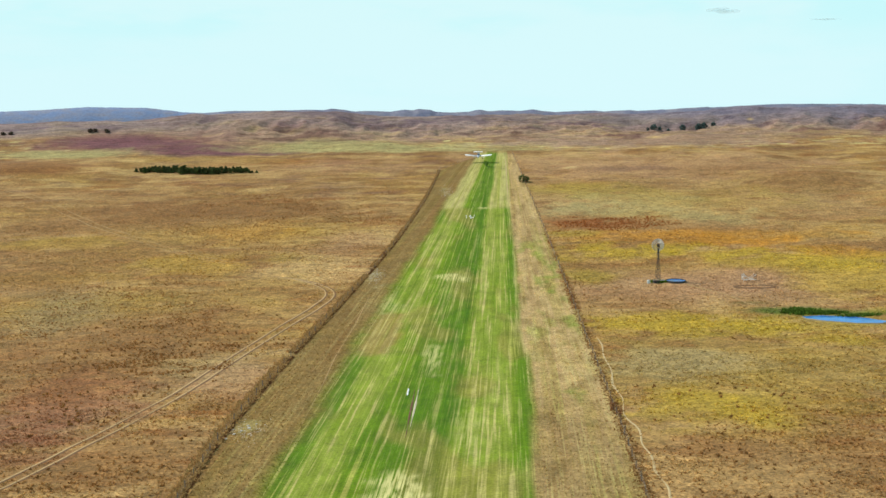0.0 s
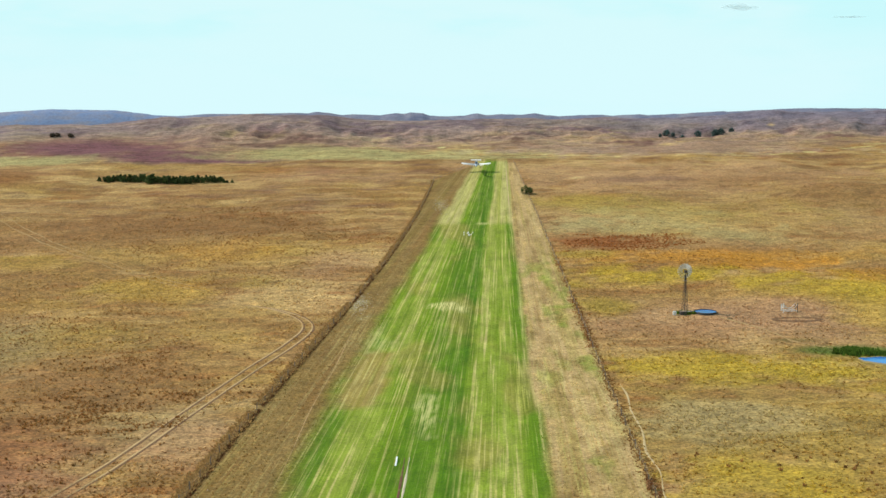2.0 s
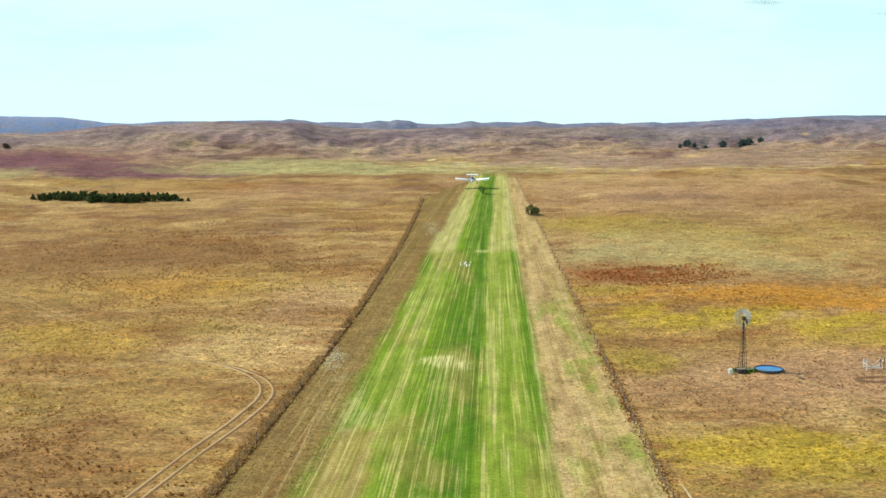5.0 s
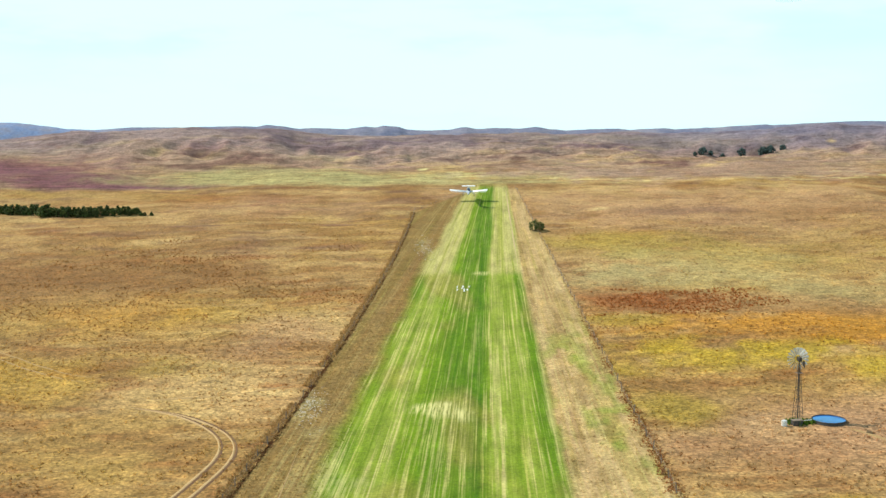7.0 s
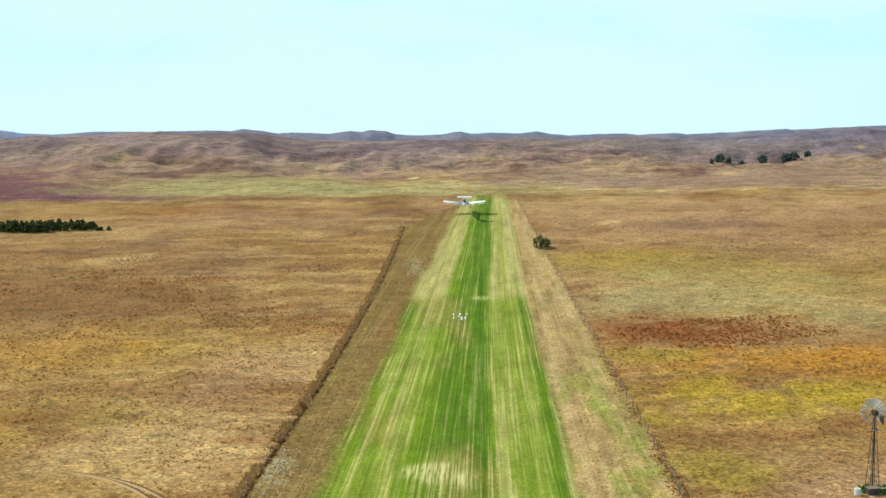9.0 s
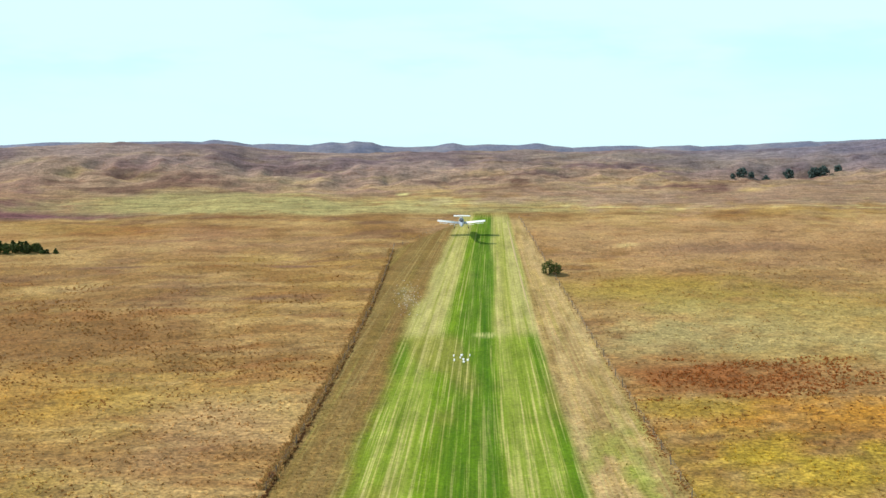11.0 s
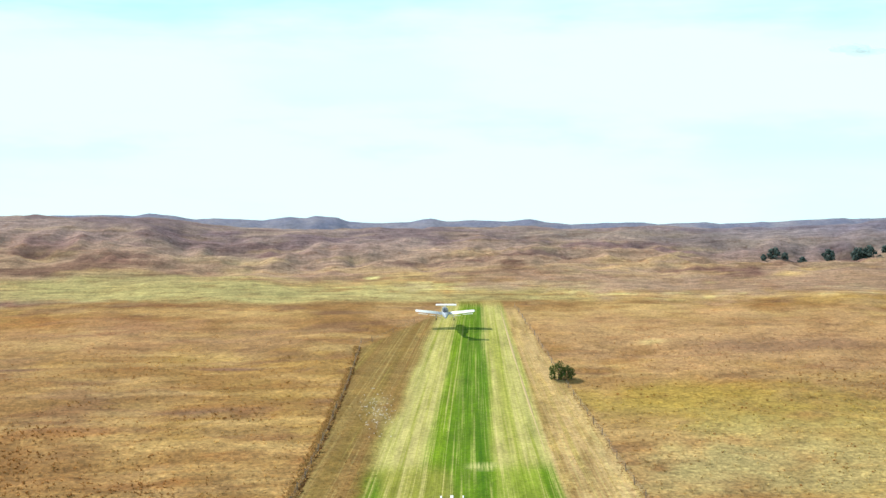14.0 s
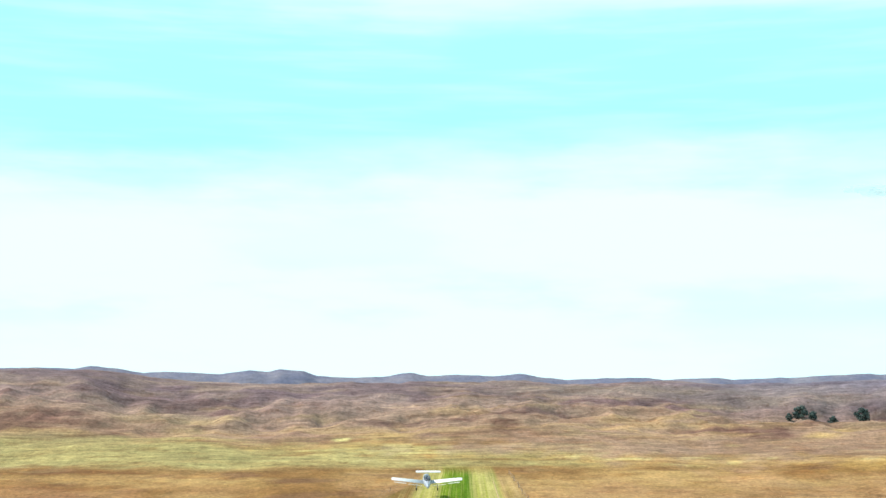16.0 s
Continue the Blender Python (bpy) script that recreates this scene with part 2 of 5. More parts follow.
COVERS = {
    "tan": paint(178, 142, 90), "gold": paint(180, 144, 76), "brown": paint(146, 105, 60), "yellow": paint(188, 158, 50),
    "orange": paint(192, 134, 46), "red": paint(152, 94, 50), "maroon": paint(126, 83, 87), "meadow": paint(176, 165, 110),
    "olive": paint(164, 142, 54), "grey": paint(166, 148, 104), "pale": paint(212, 178, 118), "hill": paint(172, 142, 120),
    "hilldark": paint(122, 88, 76), "dust": paint(184, 143, 104), "reed": paint(84, 108, 38), "cut": paint(204, 172, 122),
    "mowed": paint(142, 114, 64), "green": paint(122, 149, 24), "deep": paint(86, 125, 8), "lime": paint(170, 174, 80),
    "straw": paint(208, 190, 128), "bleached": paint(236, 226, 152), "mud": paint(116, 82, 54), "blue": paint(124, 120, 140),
}
STRAW = paint(210, 196, 124)
GROUND = ground_material()
BLADES = cover_material("dry_grass_blades")
WOOD_POST = worn("weathered_post", (0.20, 0.15, 0.11), 0.9, scale=6, bump=0.01)
WIRE = worn("fence_wire", (0.25, 0.23, 0.21), 0.5, 0.8, 8)
GALV = worn("galvanised_steel", (0.66, 0.66, 0.65), 0.45, 0.25, 4, 0.15, (0.25, 0.15, 0.09), 0.15)
DARK_STEEL = worn("dark_tower_steel", (0.045, 0.042, 0.042), 0.7, 0.1, 5, 0.2, (0.22, 0.11, 0.06), 0.25)
CONCRETE = worn("pale_concrete", (0.46, 0.43, 0.38), 0.9, scale=4, bump=0.01)
TANK_WATER = water_material("tank_water", (0.025, 0.13, 0.40))
POND_WATER = water_material("pond_water", (0.025, 0.15, 0.48))
WHITE_PAINT = worn("white_paint", (0.80, 0.80, 0.79), 0.35, scale=2, spread=0.04, dirty=0.06)
GREY_PAINT = worn("grey_paint", (0.36, 0.41, 0.50), 0.4, scale=2, spread=0.06, dirty=0.05)
DARK_GLASS = worn("cabin_glass", (0.03, 0.04, 0.06), 0.08, scale=2, spread=0.05, dirty=0.0)
RUBBER = worn("rubber", (0.02, 0.02, 0.02), 0.85, scale=9)
CEDAR = foliage("cedar_needles", (0.034, 0.056, 0.016), (0.10, 0.125, 0.030))
# far grove only: lighter and bluer, with the haze painted into the leaf colour
HAZY_LEAF = foliage("hazy_cottonwood_leaves", (0.065, 0.100, 0.100), (0.110, 0.155, 0.140))
BUSH_LEAF = foliage("olive_bush_leaves", (0.05, 0.085, 0.018), (0.12, 0.155, 0.040))
THICKET = foliage("brown_thicket_leaves", (0.10, 0.065, 0.050), (0.16, 0.12, 0.075))
REED = foliage("green_reeds", (0.03, 0.09, 0.015), (0.10, 0.19, 0.03))
SHRUB = foliage("rust_brown_shrub", (0.26, 0.11, 0.045), (0.36, 0.18, 0.08))
BARK = worn("bark", (0.14, 0.10, 0.07), 0.95, scale=7, bump=0.02)
EARTH = worn("bare_earth", paint(206, 170, 116), 0.95, scale=0.8, spread=0.2, dirty=0.3, dirt=paint(150, 118, 78), bump=0.04)
FAINT = worn("trampled_grass", paint(182, 148, 94), 0.95, scale=0.5, spread=0.3, dirty=0.6, dirt=paint(166, 132, 86), bump=0.04)
# dark brown for trampled earth and for the shade painted along the ruts
RUT_SHADE_EARTH = worn("rut_shade_earth", paint(118, 82, 48), 0.95, scale=0.8, spread=0.25, dirty=0.3, dirt=paint(150, 118, 78), bump=0.04)
PALE_EARTH = worn("pale_sand", paint(204, 178, 130), 0.95, scale=0.8, spread=0.15, dirty=0.2, dirt=paint(180, 150, 105), bump=0.04)
CHALK = worn("faded_chalk", paint(216, 200, 172), 0.95, scale=0.7, spread=0.2, dirty=0.5, dirt=paint(150, 140, 90), bump=0.03)
DARK_SOIL = worn("dark_red_soil", paint(108, 66, 42), 0.95, scale=0.7, spread=0.25, dirty=0.6, dirt=paint(110, 124, 46), bump=0.04)
MUD_BANK = worn("grey_mud", paint(158, 142, 108), 0.9, scale=0.8, spread=0.2, dirty=0.4, dirt=paint(110, 104, 60), bump=0.04)


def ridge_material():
    """Far scrub hills with haze put into the colour: blue to the west, grey elsewhere."""
    m = Nodes("far_scrub_haze", 0.95)
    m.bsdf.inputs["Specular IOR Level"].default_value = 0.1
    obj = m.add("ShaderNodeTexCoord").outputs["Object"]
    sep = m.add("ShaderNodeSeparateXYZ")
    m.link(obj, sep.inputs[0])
    haze_fade = m.span(m.math("ADD", sep.outputs[0], m.math("MULTIPLY", m.noise(obj, 0.06, 3), 20)), -92, -70)
    c = m.mix(haze_fade, paint(132, 152, 190), paint(120, 124, 148))
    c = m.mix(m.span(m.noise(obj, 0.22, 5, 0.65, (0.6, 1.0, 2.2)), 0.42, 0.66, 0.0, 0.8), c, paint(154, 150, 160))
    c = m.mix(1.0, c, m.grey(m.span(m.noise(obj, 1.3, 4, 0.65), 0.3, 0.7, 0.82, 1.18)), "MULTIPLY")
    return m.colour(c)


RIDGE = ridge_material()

# ---- the lie of the land ----
RNG = np.random.default_rng(7)
LATTICE = RNG.random((256, 256))


def vnoise(x, y):
    ix, iy = np.floor(x).astype(int), np.floor(y).astype(int)
    fx, fy = x - ix, y - iy
    fx, fy = fx * fx * (3 - 2 * fx), fy * fy * (3 - 2 * fy)
    a, b = LATTICE[ix & 255, iy & 255], LATTICE[(ix + 1) & 255, iy & 255]
    c, d = LATTICE[ix & 255, (iy + 1) & 255], LATTICE[(ix + 1) & 255, (iy + 1) & 255]
    return (a * (1 - fx) + b * fx) * (1 - fy) + (c * (1 - fx) + d * fx) * fy


def fbm(x, y, octaves=4):
    """Smooth noise about zero, within -1 and 1."""
    out, amp = 0, 1.0
    for k in range(octaves):
        out = out + amp * (vnoise(x + 17.3 * k, y + 9.1 * k) - 0.5)
        x, y, amp = x * 2.03, y * 2.03, amp * 0.5
    return out


def smooth(v, lo, hi):
    v = np.clip((v - lo) / (hi - lo), 0, 1)
    return v * v * (3 - 2 * v)


def along(y):
    return (np.clip(y, 120, 430) - 300) / 100


def edge_left(y):
    u = along(y)
    return -5.0 + 13.5 * u + 2.72 * u**2 + 0.19 * u**3


def edge_right(y):
    u = along(y)
    return 22.04 + 3.77 * u - 0.27 * u**2 + 0.24 * u**3


def fence_left(y):
    u = along(y)
    return -14.1 + 17.7 * u + 0.98 * u**2 - 2.33 * u**3


def fence_right(y):
    u = along(y)
    return 32.96 - 0.13 * u - 2.11 * u**2 - 0.19 * u**3


def middle(y):
    return (edge_left(y) + edge_right(y)) / 2


def half(y):
    return (edge_right(y) - edge_left(y)) / 2


CREST_X = (-170, -150, -120, -100, -79, -62, -48, -38, -27, -13, 2, 19, 39, 52, 70, 85, 105, 129, 148, 162, 180)
CREST_Z = (31.6, 31.9, 32.6, 33.9, 34.9, 35.2, 35.5, 35.6, 34.4, 33.9, 33.5, 33.6, 33.6, 33.5, 33.9, 34.2, 35.3, 36.1, 36.3, 36.5, 36.4)


def height(x, y):
    """Height of the ground: range sloped to fit the camera's view, up to low dune hills."""
    x, y = np.asarray(x, float), np.asarray(y, float)
    u = np.clip((y - 300) / 100, -1.1, 1.74)
    z = 0.01 * np.clip(x, -300, 300) + 10.26 * u + 4.654 * u * u
    off = np.abs(x - middle(y)) / half(y)
    calm = smooth(off, 1.0, 4.0)
    z = z + calm * 0.9 * fbm(x / 22, y / 22, 3) * smooth(y, 60, 130)
    z = z + calm * (0.3 * fbm(x / 8 + 4, y / 4.5 + 2, 3) + 0.6 * fbm(x / 30 + 14, y / 11 + 5, 3)) * smooth(y, 300, 350)
    # low swells in the pasture
    z = z + 2.2 * np.exp(-((x - 124) / 24) ** 2 - ((y - 392) / 11) ** 2)
    z = z + 1.6 * np.exp(-((x + 140) / 17) ** 2 - ((y - 416) / 9) ** 2)
    # hollow of the pond
    z = z - 0.9 * np.exp(-((x - 87.6) / 6.5) ** 2 - ((y - 249.5 + 0.34 * (x - 87.6)) / 3.2) ** 2)
    # dune hills
    crest = np.interp(x, CREST_X, CREST_Z)
    start = 445 + 15 * smooth(-x, 70, 100)
    rise = smooth(y, start - 2, 474)
    z = z + rise * (crest - 0.35 - (0.01 * np.clip(x, -300, 300) + 31.94))
    win = smooth(y, start, start + 13) * (1 - 0.72 * smooth(y, 456, 473))
    ridged = 1 - 2 * np.abs(fbm(x / 26 + 3.1, y / 15, 4))
    small = 1 - 2 * np.abs(fbm(x / 11 + 8.8, y / 6 + 2, 4))
    knob = 1 - 2 * np.abs(fbm(x / 4.6 + 2.2, y / 3.2 + 6, 3))
    z = z + win * (2.1 * (ridged - 0.62) + 1.5 * (small - 0.62) + 0.55 * (knob - 0.62) + 0.15 * fbm(x / 3.5, y / 2.5, 3))
    # hollow that lowers the ranch grove to its height in the camera's view
    z = z - 4.0 * np.exp(-((x - 95) / 22) ** 2 - ((y - 460) / 5.5) ** 2)
    back = smooth(y, 475, 500)
    z = z - 9 * back - 0.055 * np.maximum(0, y - 500)
    return z


PATCHES = []


def patch(cover, x, y, rx, ry, amount=0.8, rough=0.95):
    """A roundish stand of other growth, with a ragged edge."""
    PATCHES.append((cover, x, y, rx, ry, amount, rough))


patch("tan", 85, 385, 62, 34, 0.5)
patch("pale", 70, 370, 48, 14, 0.35)
patch("pale", 60, 420, 50, 12, 0.3)
patch("brown", -92, 358, 52, 24, 0.4)
patch("maroon", -112, 449, 42, 13, 1.0, 0.3)
patch("maroon", -84, 439, 34, 7, 1.0, 0.3)
patch("maroon", -70, 434.5, 34, 3.2, 1.0, 0.3)
patch("meadow", -128, 436, 26, 5, 0.8, 0.4)
patch("meadow", -40, 445, 22, 4, 0.7, 0.5)
patch("meadow", -28, 439, 50, 6, 0.8, 0.6)
patch("meadow", 0, 435, 42, 4, 0.65, 0.6)
patch("meadow", -138, 438, 26, 4, 0.6)
patch("red", -138, 417, 22, 10, 0.75, 0.35)
patch("brown", -65, 369, 46, 9, 0.55)
patch("brown", -108, 352, 20, 8, 0.6)
patch("brown", -38, 400, 40, 7, 0.4)
patch("red", -45, 422, 36, 5, 0.45)
patch("gold", -60, 345, 45, 12, 0.5)
patch("yellow", -60, 312, 26, 10, 0.28)
patch("yellow", -103, 334, 18, 8, 0.5)
patch("yellow", -92, 300, 22, 9, 0.3)
patch("pale", -30, 300, 18, 12, 0.45)
patch("brown", -52, 250, 22, 16, 0.45)
patch("brown", -85, 262, 20, 16, 0.35)
patch("olive", -76, 270, 34, 16, 0.4)
patch("grey", -42, 222, 16, 16, 0.45)
patch("maroon", -60, 193, 14, 22, 0.5)
patch("brown", -46, 165, 14, 16, 0.4)
patch("brown", -72, 236, 34, 46, 0.6)
patch("brown", -100, 300, 34, 40, 0.3)
patch("orange", 74, 329, 42, 9, 0.8)
patch("red", 48, 346, 19, 8, 0.85, 0.7)
patch("red", 76, 339, 18, 4, 0.35)
patch("brown", 90, 348, 40, 6, 0.15)
patch("yellow", 94, 303, 30, 11, 0.8)
patch("yellow", 48, 314, 17, 7, 0.65)
patch("olive", 40, 293, 8, 10, 0.6)
patch("brown", 64, 288, 26, 12, 0.55)
patch("dust", 58, 277, 27, 10, 0.65)
patch("brown", 52, 268, 14, 7, 0.4)
patch("dust", 82, 288, 15, 8, 0.6)
patch("pale", 50, 283, 6, 4, 0.55)
patch("yellow", 56, 246, 25, 8, 0.7)
patch("yellow", 84, 234, 16, 6, 0.6)
patch("olive", 62, 214, 48, 44, 0.42)
patch("yellow", 50, 190, 19, 11, 0.42)
patch("grey", 46, 220, 14, 11, 0.35)
patch("brown", 55, 168, 20, 9, 0.4)
patch("tan", 45, 148, 20, 9, 0.7)
patch("reed", 81.0, 257.3, 11, 3.6, 0.95, 0.4)
patch("reed", 92.0, 254.2, 10, 3.0, 0.9, 0.4)
patch("olive", 88, 248, 18, 10, 0.5)
patch("reed", 76.5, 258.6, 9, 3.2, 0.8, 0.5)
patch("reed", 71, 264.5, 6, 2.2, 0.45, 0.5)
patch("mud", 71, 263, 7, 2.0, 0.4, 0.5)
patch("brown", 124, 386, 24, 11, 0.6)
patch("brown", 104, 350, 26, 7, 0.3)
patch("olive", 76, 374, 36, 11, 0.45)
patch("gold", 110, 330, 30, 8, 0.3)
patch("pale", 47.3, 410.6, 3.6, 1.8, 1.0, 0.7)
patch("bleached", 47.3, 410.6, 2.2, 1.0, 0.6, 0.7)
patch("pale", 92, 421, 8, 1.6, 0.7, 0.7)
patch("bleached", 5.9, 446.6, 1.6, 0.8, 0.9, 0.5)
patch("bleached", 69.5, 435.6, 0.9, 0.7, 0.9, 0.2)
patch("pale", 67, 436.5, 7, 1.6, 0.8, 0.8)
patch("pale", 82, 447, 5, 2.0, 0.9, 0.6)
patch("pale", 86.5, 450, 2.4, 1.2, 0.8, 0.6)
patch("pale", 14, 448, 4, 1.5, 0.7, 0.6)
patch("pale", 121, 463, 1.4, 0.8, 0.7, 0.6)
patch("gold", 78, 362, 34, 12, 0.35)
patch("brown", -74, 362, 26, 15, 0.5)
patch("dust", 75, 412, 60, 18, 0.6)
patch("dust", -30, 416, 34, 10, 0.45)
patch("brown", 104, 404, 26, 7, 0.45)
patch("pale", 52, 366, 14, 9, 0.4)
patch("pale", 84, 357, 16, 6, 0.35)
patch("brown", -64, 371, 30, 10, 0.5)
patch("brown", -84, 384, 30, 8, 0.4)
patch("red", -50, 377, 18, 3.0, 0.4)
patch("pale", -19.5, 302, 4.5, 2.2, 0.8, 0.6)
patch("red", -18.6, 304.5, 2.6, 1.4, 0.6, 0.6)
patch("hilldark", 30, 447, 14, 4, 0.6)
patch("hilldark", 75, 440, 30, 5, 0.5)
patch("grey", 45, 362, 14, 8, 0.35)
patch("red", 46, 346, 18, 6.5, 0.6, 0.6)
patch("olive", 40, 334, 8, 4, 0.6)
patch("orange", 66, 331.5, 15, 5, 0.8)
patch("orange", 85, 325, 15, 5, 0.75)
patch("orange", 103, 312, 14, 6, 0.6)
patch("yellow", 44, 321, 12, 5.5, 0.75)
patch("yellow", 60, 317, 15, 5.5, 0.8)
patch("yellow", 79, 311, 14, 5.5, 0.7)
patch("olive", 50, 384, 20, 8, 0.45)
patch("yellow", 46, 388, 14, 4, 0.25)
patch("orange", 73, 367, 9, 4, 0.35)
patch("hilldark", 66, 408, 15, 3, 0.5)
patch("yellow", -39, 341, 11, 6, 0.22)
patch("pale", -14, 334, 11, 7, 0.5)
patch("brown", -34, 362, 26, 9, 0.4)
patch("hilldark", -14.5, 400.6, 6.0, 0.9, 0.85, 0.4)
patch("hilldark", -46, 401, 9, 0.9, 0.7, 0.5)
patch("hilldark", -17, 383.6, 7, 0.8, 0.55, 0.6)
patch("mud", 76.4, 282.4, 6.0, 2.6, 0.8, 0.2)
patch("pale", 77.0, 282.4, 2.6, 1.2, 0.8, 0.2)
patch("mud", 58.4, 285.6, 4.4, 3.2, 0.6, 0.4)

patch("grey", 46, 220, 14, 13.9, 0.45, 0.7)
patch("tan", 45, 158, 20, 13.0, 0.55, 0.7)
patch("brown", 44, 167, 7, 6.8, 0.4, 0.7)
patch("brown", 63, 178, 8, 20.4, 0.4, 0.7)
patch("dust", 70, 281, 32, 19.2, 0.75, 0.5)
patch("brown", 49, 276, 14, 8.3, 0.35, 0.7)
patch("pale", 52, 284, 6, 6.1, 0.4, 0.7)
patch("pale", 64, 264, 3, 13.3, 0.35, 0.7)
patch("yellow", 49, 249, 16, 9.4, 0.58, 0.9)
patch("yellow", 68, 244, 8, 5.9, 0.5, 0.9)
patch("yellow", 100, 288, 15, 22.3, 0.6, 0.7)
patch("yellow", 44, 196, 7, 8.1, 0.45, 0.7)
patch("yellow", 52, 185, 7, 10.1, 0.5, 0.7)
patch("brown", 40, 296, 6, 12.6, 0.5, 0.7)
patch("olive", 40, 291, 7, 7.6, 0.6, 0.7)
patch("brown", 42, 302, 9, 3.8, 0.5, 0.7)
patch("dust", 50, 284, 7, 6.5, 0.5, 0.7)
patch("tan", 72, 344, 17, 7.2, 0.4, 0.7)
patch("brown", 89, 376, 13, 4.9, 0.4, 0.7)
patch("yellow", 45, 314, 14, 7.0, 0.4, 0.7)
patch("orange", -61, 309, 16, 10.8, 0.22, 0.9)
patch("olive", -71, 309, 13, 9.8, 0.3, 0.7)
patch("brown", -59, 290, 16, 8.5, 0.35, 0.7)
patch("grey", -81, 264, 14, 25.0, 0.45, 0.7)
patch("red", -61, 199, 11, 28.4, 0.4, 0.7)
patch("dust", -34, 213, 8, 16.4, 0.45, 0.7)
patch("brown", -40, 168, 10, 14.5, 0.35, 0.7)
patch("brown", -45, 239, 10, 8.4, 0.45, 0.7)
patch("orange", -49, 342, 15, 11.1, 0.35, 0.7)
patch("dust", -21, 329, 10, 11.6, 0.5, 0.7)
patch("yellow", -50, 302, 7, 7.6, 0.22, 0.9)
patch("brown", -58, 374, 23, 16.7, 0.35, 0.7)
patch("olive", -37, 316, 6, 5.7, 0.3, 0.7)
patch("hill", 90, 440, 60, 9, 0.7)
patch("hill", 45, 442, 24, 6, 0.6)
patch("meadow", 60, 362, 28, 14, 0.5)
patch("meadow", 84, 352, 18, 8, 0.35)
patch("brown", -98, 308, 18, 22, 0.5)
patch("brown", -138, 418, 22, 9, 0.8, 0.4)
patch("brown", -100, 368, 22, 12, 0.5)


def mix3(a, b, f):
    return a * (1 - f[:, None]) + np.array(b)[None, :] * f[:, None]


def cover_at(x, y):
    """What grows where: base colour and how mown it is, for arrays of places."""
    x, y = np.asarray(x, float), np.asarray(y, float)
    C = COVERS
    n1, n2, n3 = fbm(x / 30, y / 24, 4), fbm(x / 9 + 40, y / 7, 4), fbm(x / 3, y / 3 + 70, 3)
    col = np.tile(np.array(C["tan"]), (len(x), 1))
    col = mix3(col, C["gold"], smooth(n1, -0.15, 0.3) * 0.7)
    col = mix3(col, C["brown"], smooth(n2, 0.02, 0.45) * 0.55)
    col = mix3(col, C["brown"], smooth(fbm(x / 26 + 9, y / 6 + 5, 4), 0.0, 0.35) * 0.55)
    col = mix3(col, C["red"], smooth(fbm(x / 10 + 71, y / 2.6 + 15, 3), 0.12, 0.40) * 0.40)
    col = mix3(col, C["pale"], smooth(fbm(x / 14 + 27, y / 3 + 33, 3), 0.16, 0.42) * 0.40)
    mid = smooth(y, 330, 400)
    col = mix3(col, C["brown"] , mid * smooth(fbm(x / 17 + 90, y / 5 + 8, 3), 0.02, 0.24) * 0.38)
    col = mix3(col, C["hilldark"], mid * smooth(fbm(x / 11 + 33, y / 3 + 60, 4), 0.15, 0.32) * 0.4)
    col = mix3(col, C["pale"], mid * smooth(fbm(x / 13 + 12, y / 2.6 + 21, 4), 0.15, 0.32) * 0.42)
    hill = smooth(y + 4 * n2 - 13 * smooth(-x, 70, 100), 441, 450)
    col = mix3(col, C["hill"], hill * 0.9)
    col = mix3(col, C["hilldark"], hill * smooth(fbm(x / 14, y / 3.6, 4), 0.02, 0.22) * 0.75)
    col = mix3(col, C["maroon"], hill * smooth(fbm(x / 24 + 61, y / 7 + 14, 3), 0.05, 0.35) * 0.22)
    wet = smooth(y, 431, 433) * (1 - hill)
    col = mix3(col, C["meadow"], wet * smooth(fbm(x / 16 + 7, y / 1.3 + 3, 4), -0.12, 0.18) * 0.6 * smooth(x, -130, -40) * (1 - smooth(x, 30, 70)))
    col = mix3(col, C["bleached"], wet * smooth(fbm(x / 7 + 17, y / 0.7 + 43, 3), 0.2, 0.4) * 0.5)
    col = mix3(col, C["mud"], smooth(y, 429.4, 430.4) * (1 - smooth(y, 431.2, 432.2)) * smooth(fbm(x / 9 + 3, y * 0 + 5, 3), -0.15, 0.15) * 0.35)
    col = mix3(col, C["meadow"], hill * smooth(fbm(x / 20 + 50, y / 5, 4), 0.16, 0.4) * 0.2)
    col = mix3(col, C["pale"], hill * smooth(fbm(x / 13 + 5, y / 1.8 + 50, 3), 0.12, 0.38) * 0.36)
    # distance haze put into the colour: blue-grey towards the back of the dunes
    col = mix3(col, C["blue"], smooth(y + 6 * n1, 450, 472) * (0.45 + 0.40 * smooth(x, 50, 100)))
    for cover, px, py, rx, ry, amount, rough in PATCHES:
        d = np.sqrt(((x - px) / rx) ** 2 + ((y - py) / ry) ** 2) + rough * (n2 * 0.7 + n3 * 0.6 + n1 * 0.3)
        col = mix3(col, C[cover], (1 - smooth(d, 0.3, 1.3)) * amount)
    # the strip between the two fences, mown for hay outside the runway
    el, er, fl, fr = edge_left(y), edge_right(y), fence_left(y), fence_right(y)
    end = 1 - smooth(y + 2 * n2, 424, 430)
    jog = np.where(y > 408, fl + (y - 408) * 0.62, fl)
    inside = smooth(x, jog - 0.3, jog + 0.3) * (1 - smooth(x, fr - 0.4, fr + 0.4)) * end
    col = mix3(col, C["mowed"], inside * (x < el + 2) * 0.85)
    col = mix3(col, C["cut"], inside * (x > er - 2) * 0.9)
    streak = fbm((x - middle(y)) / half(y) * 9, y / 60, 3)
    col = mix3(col, C["brown"], inside * smooth(streak, 0.05, 0.4) * 0.45)
    # runway lanes
    v = (x - middle(y)) / half(y) + 0.10 * fbm(y / 22, x / 60 + 3, 3)
    mow = smooth(v + 0.12 * n2, -1.18, -0.90) * (1 - smooth(v, 0.97, 1.06)) * (1 - smooth(y + 3 * n2, 427, 436))
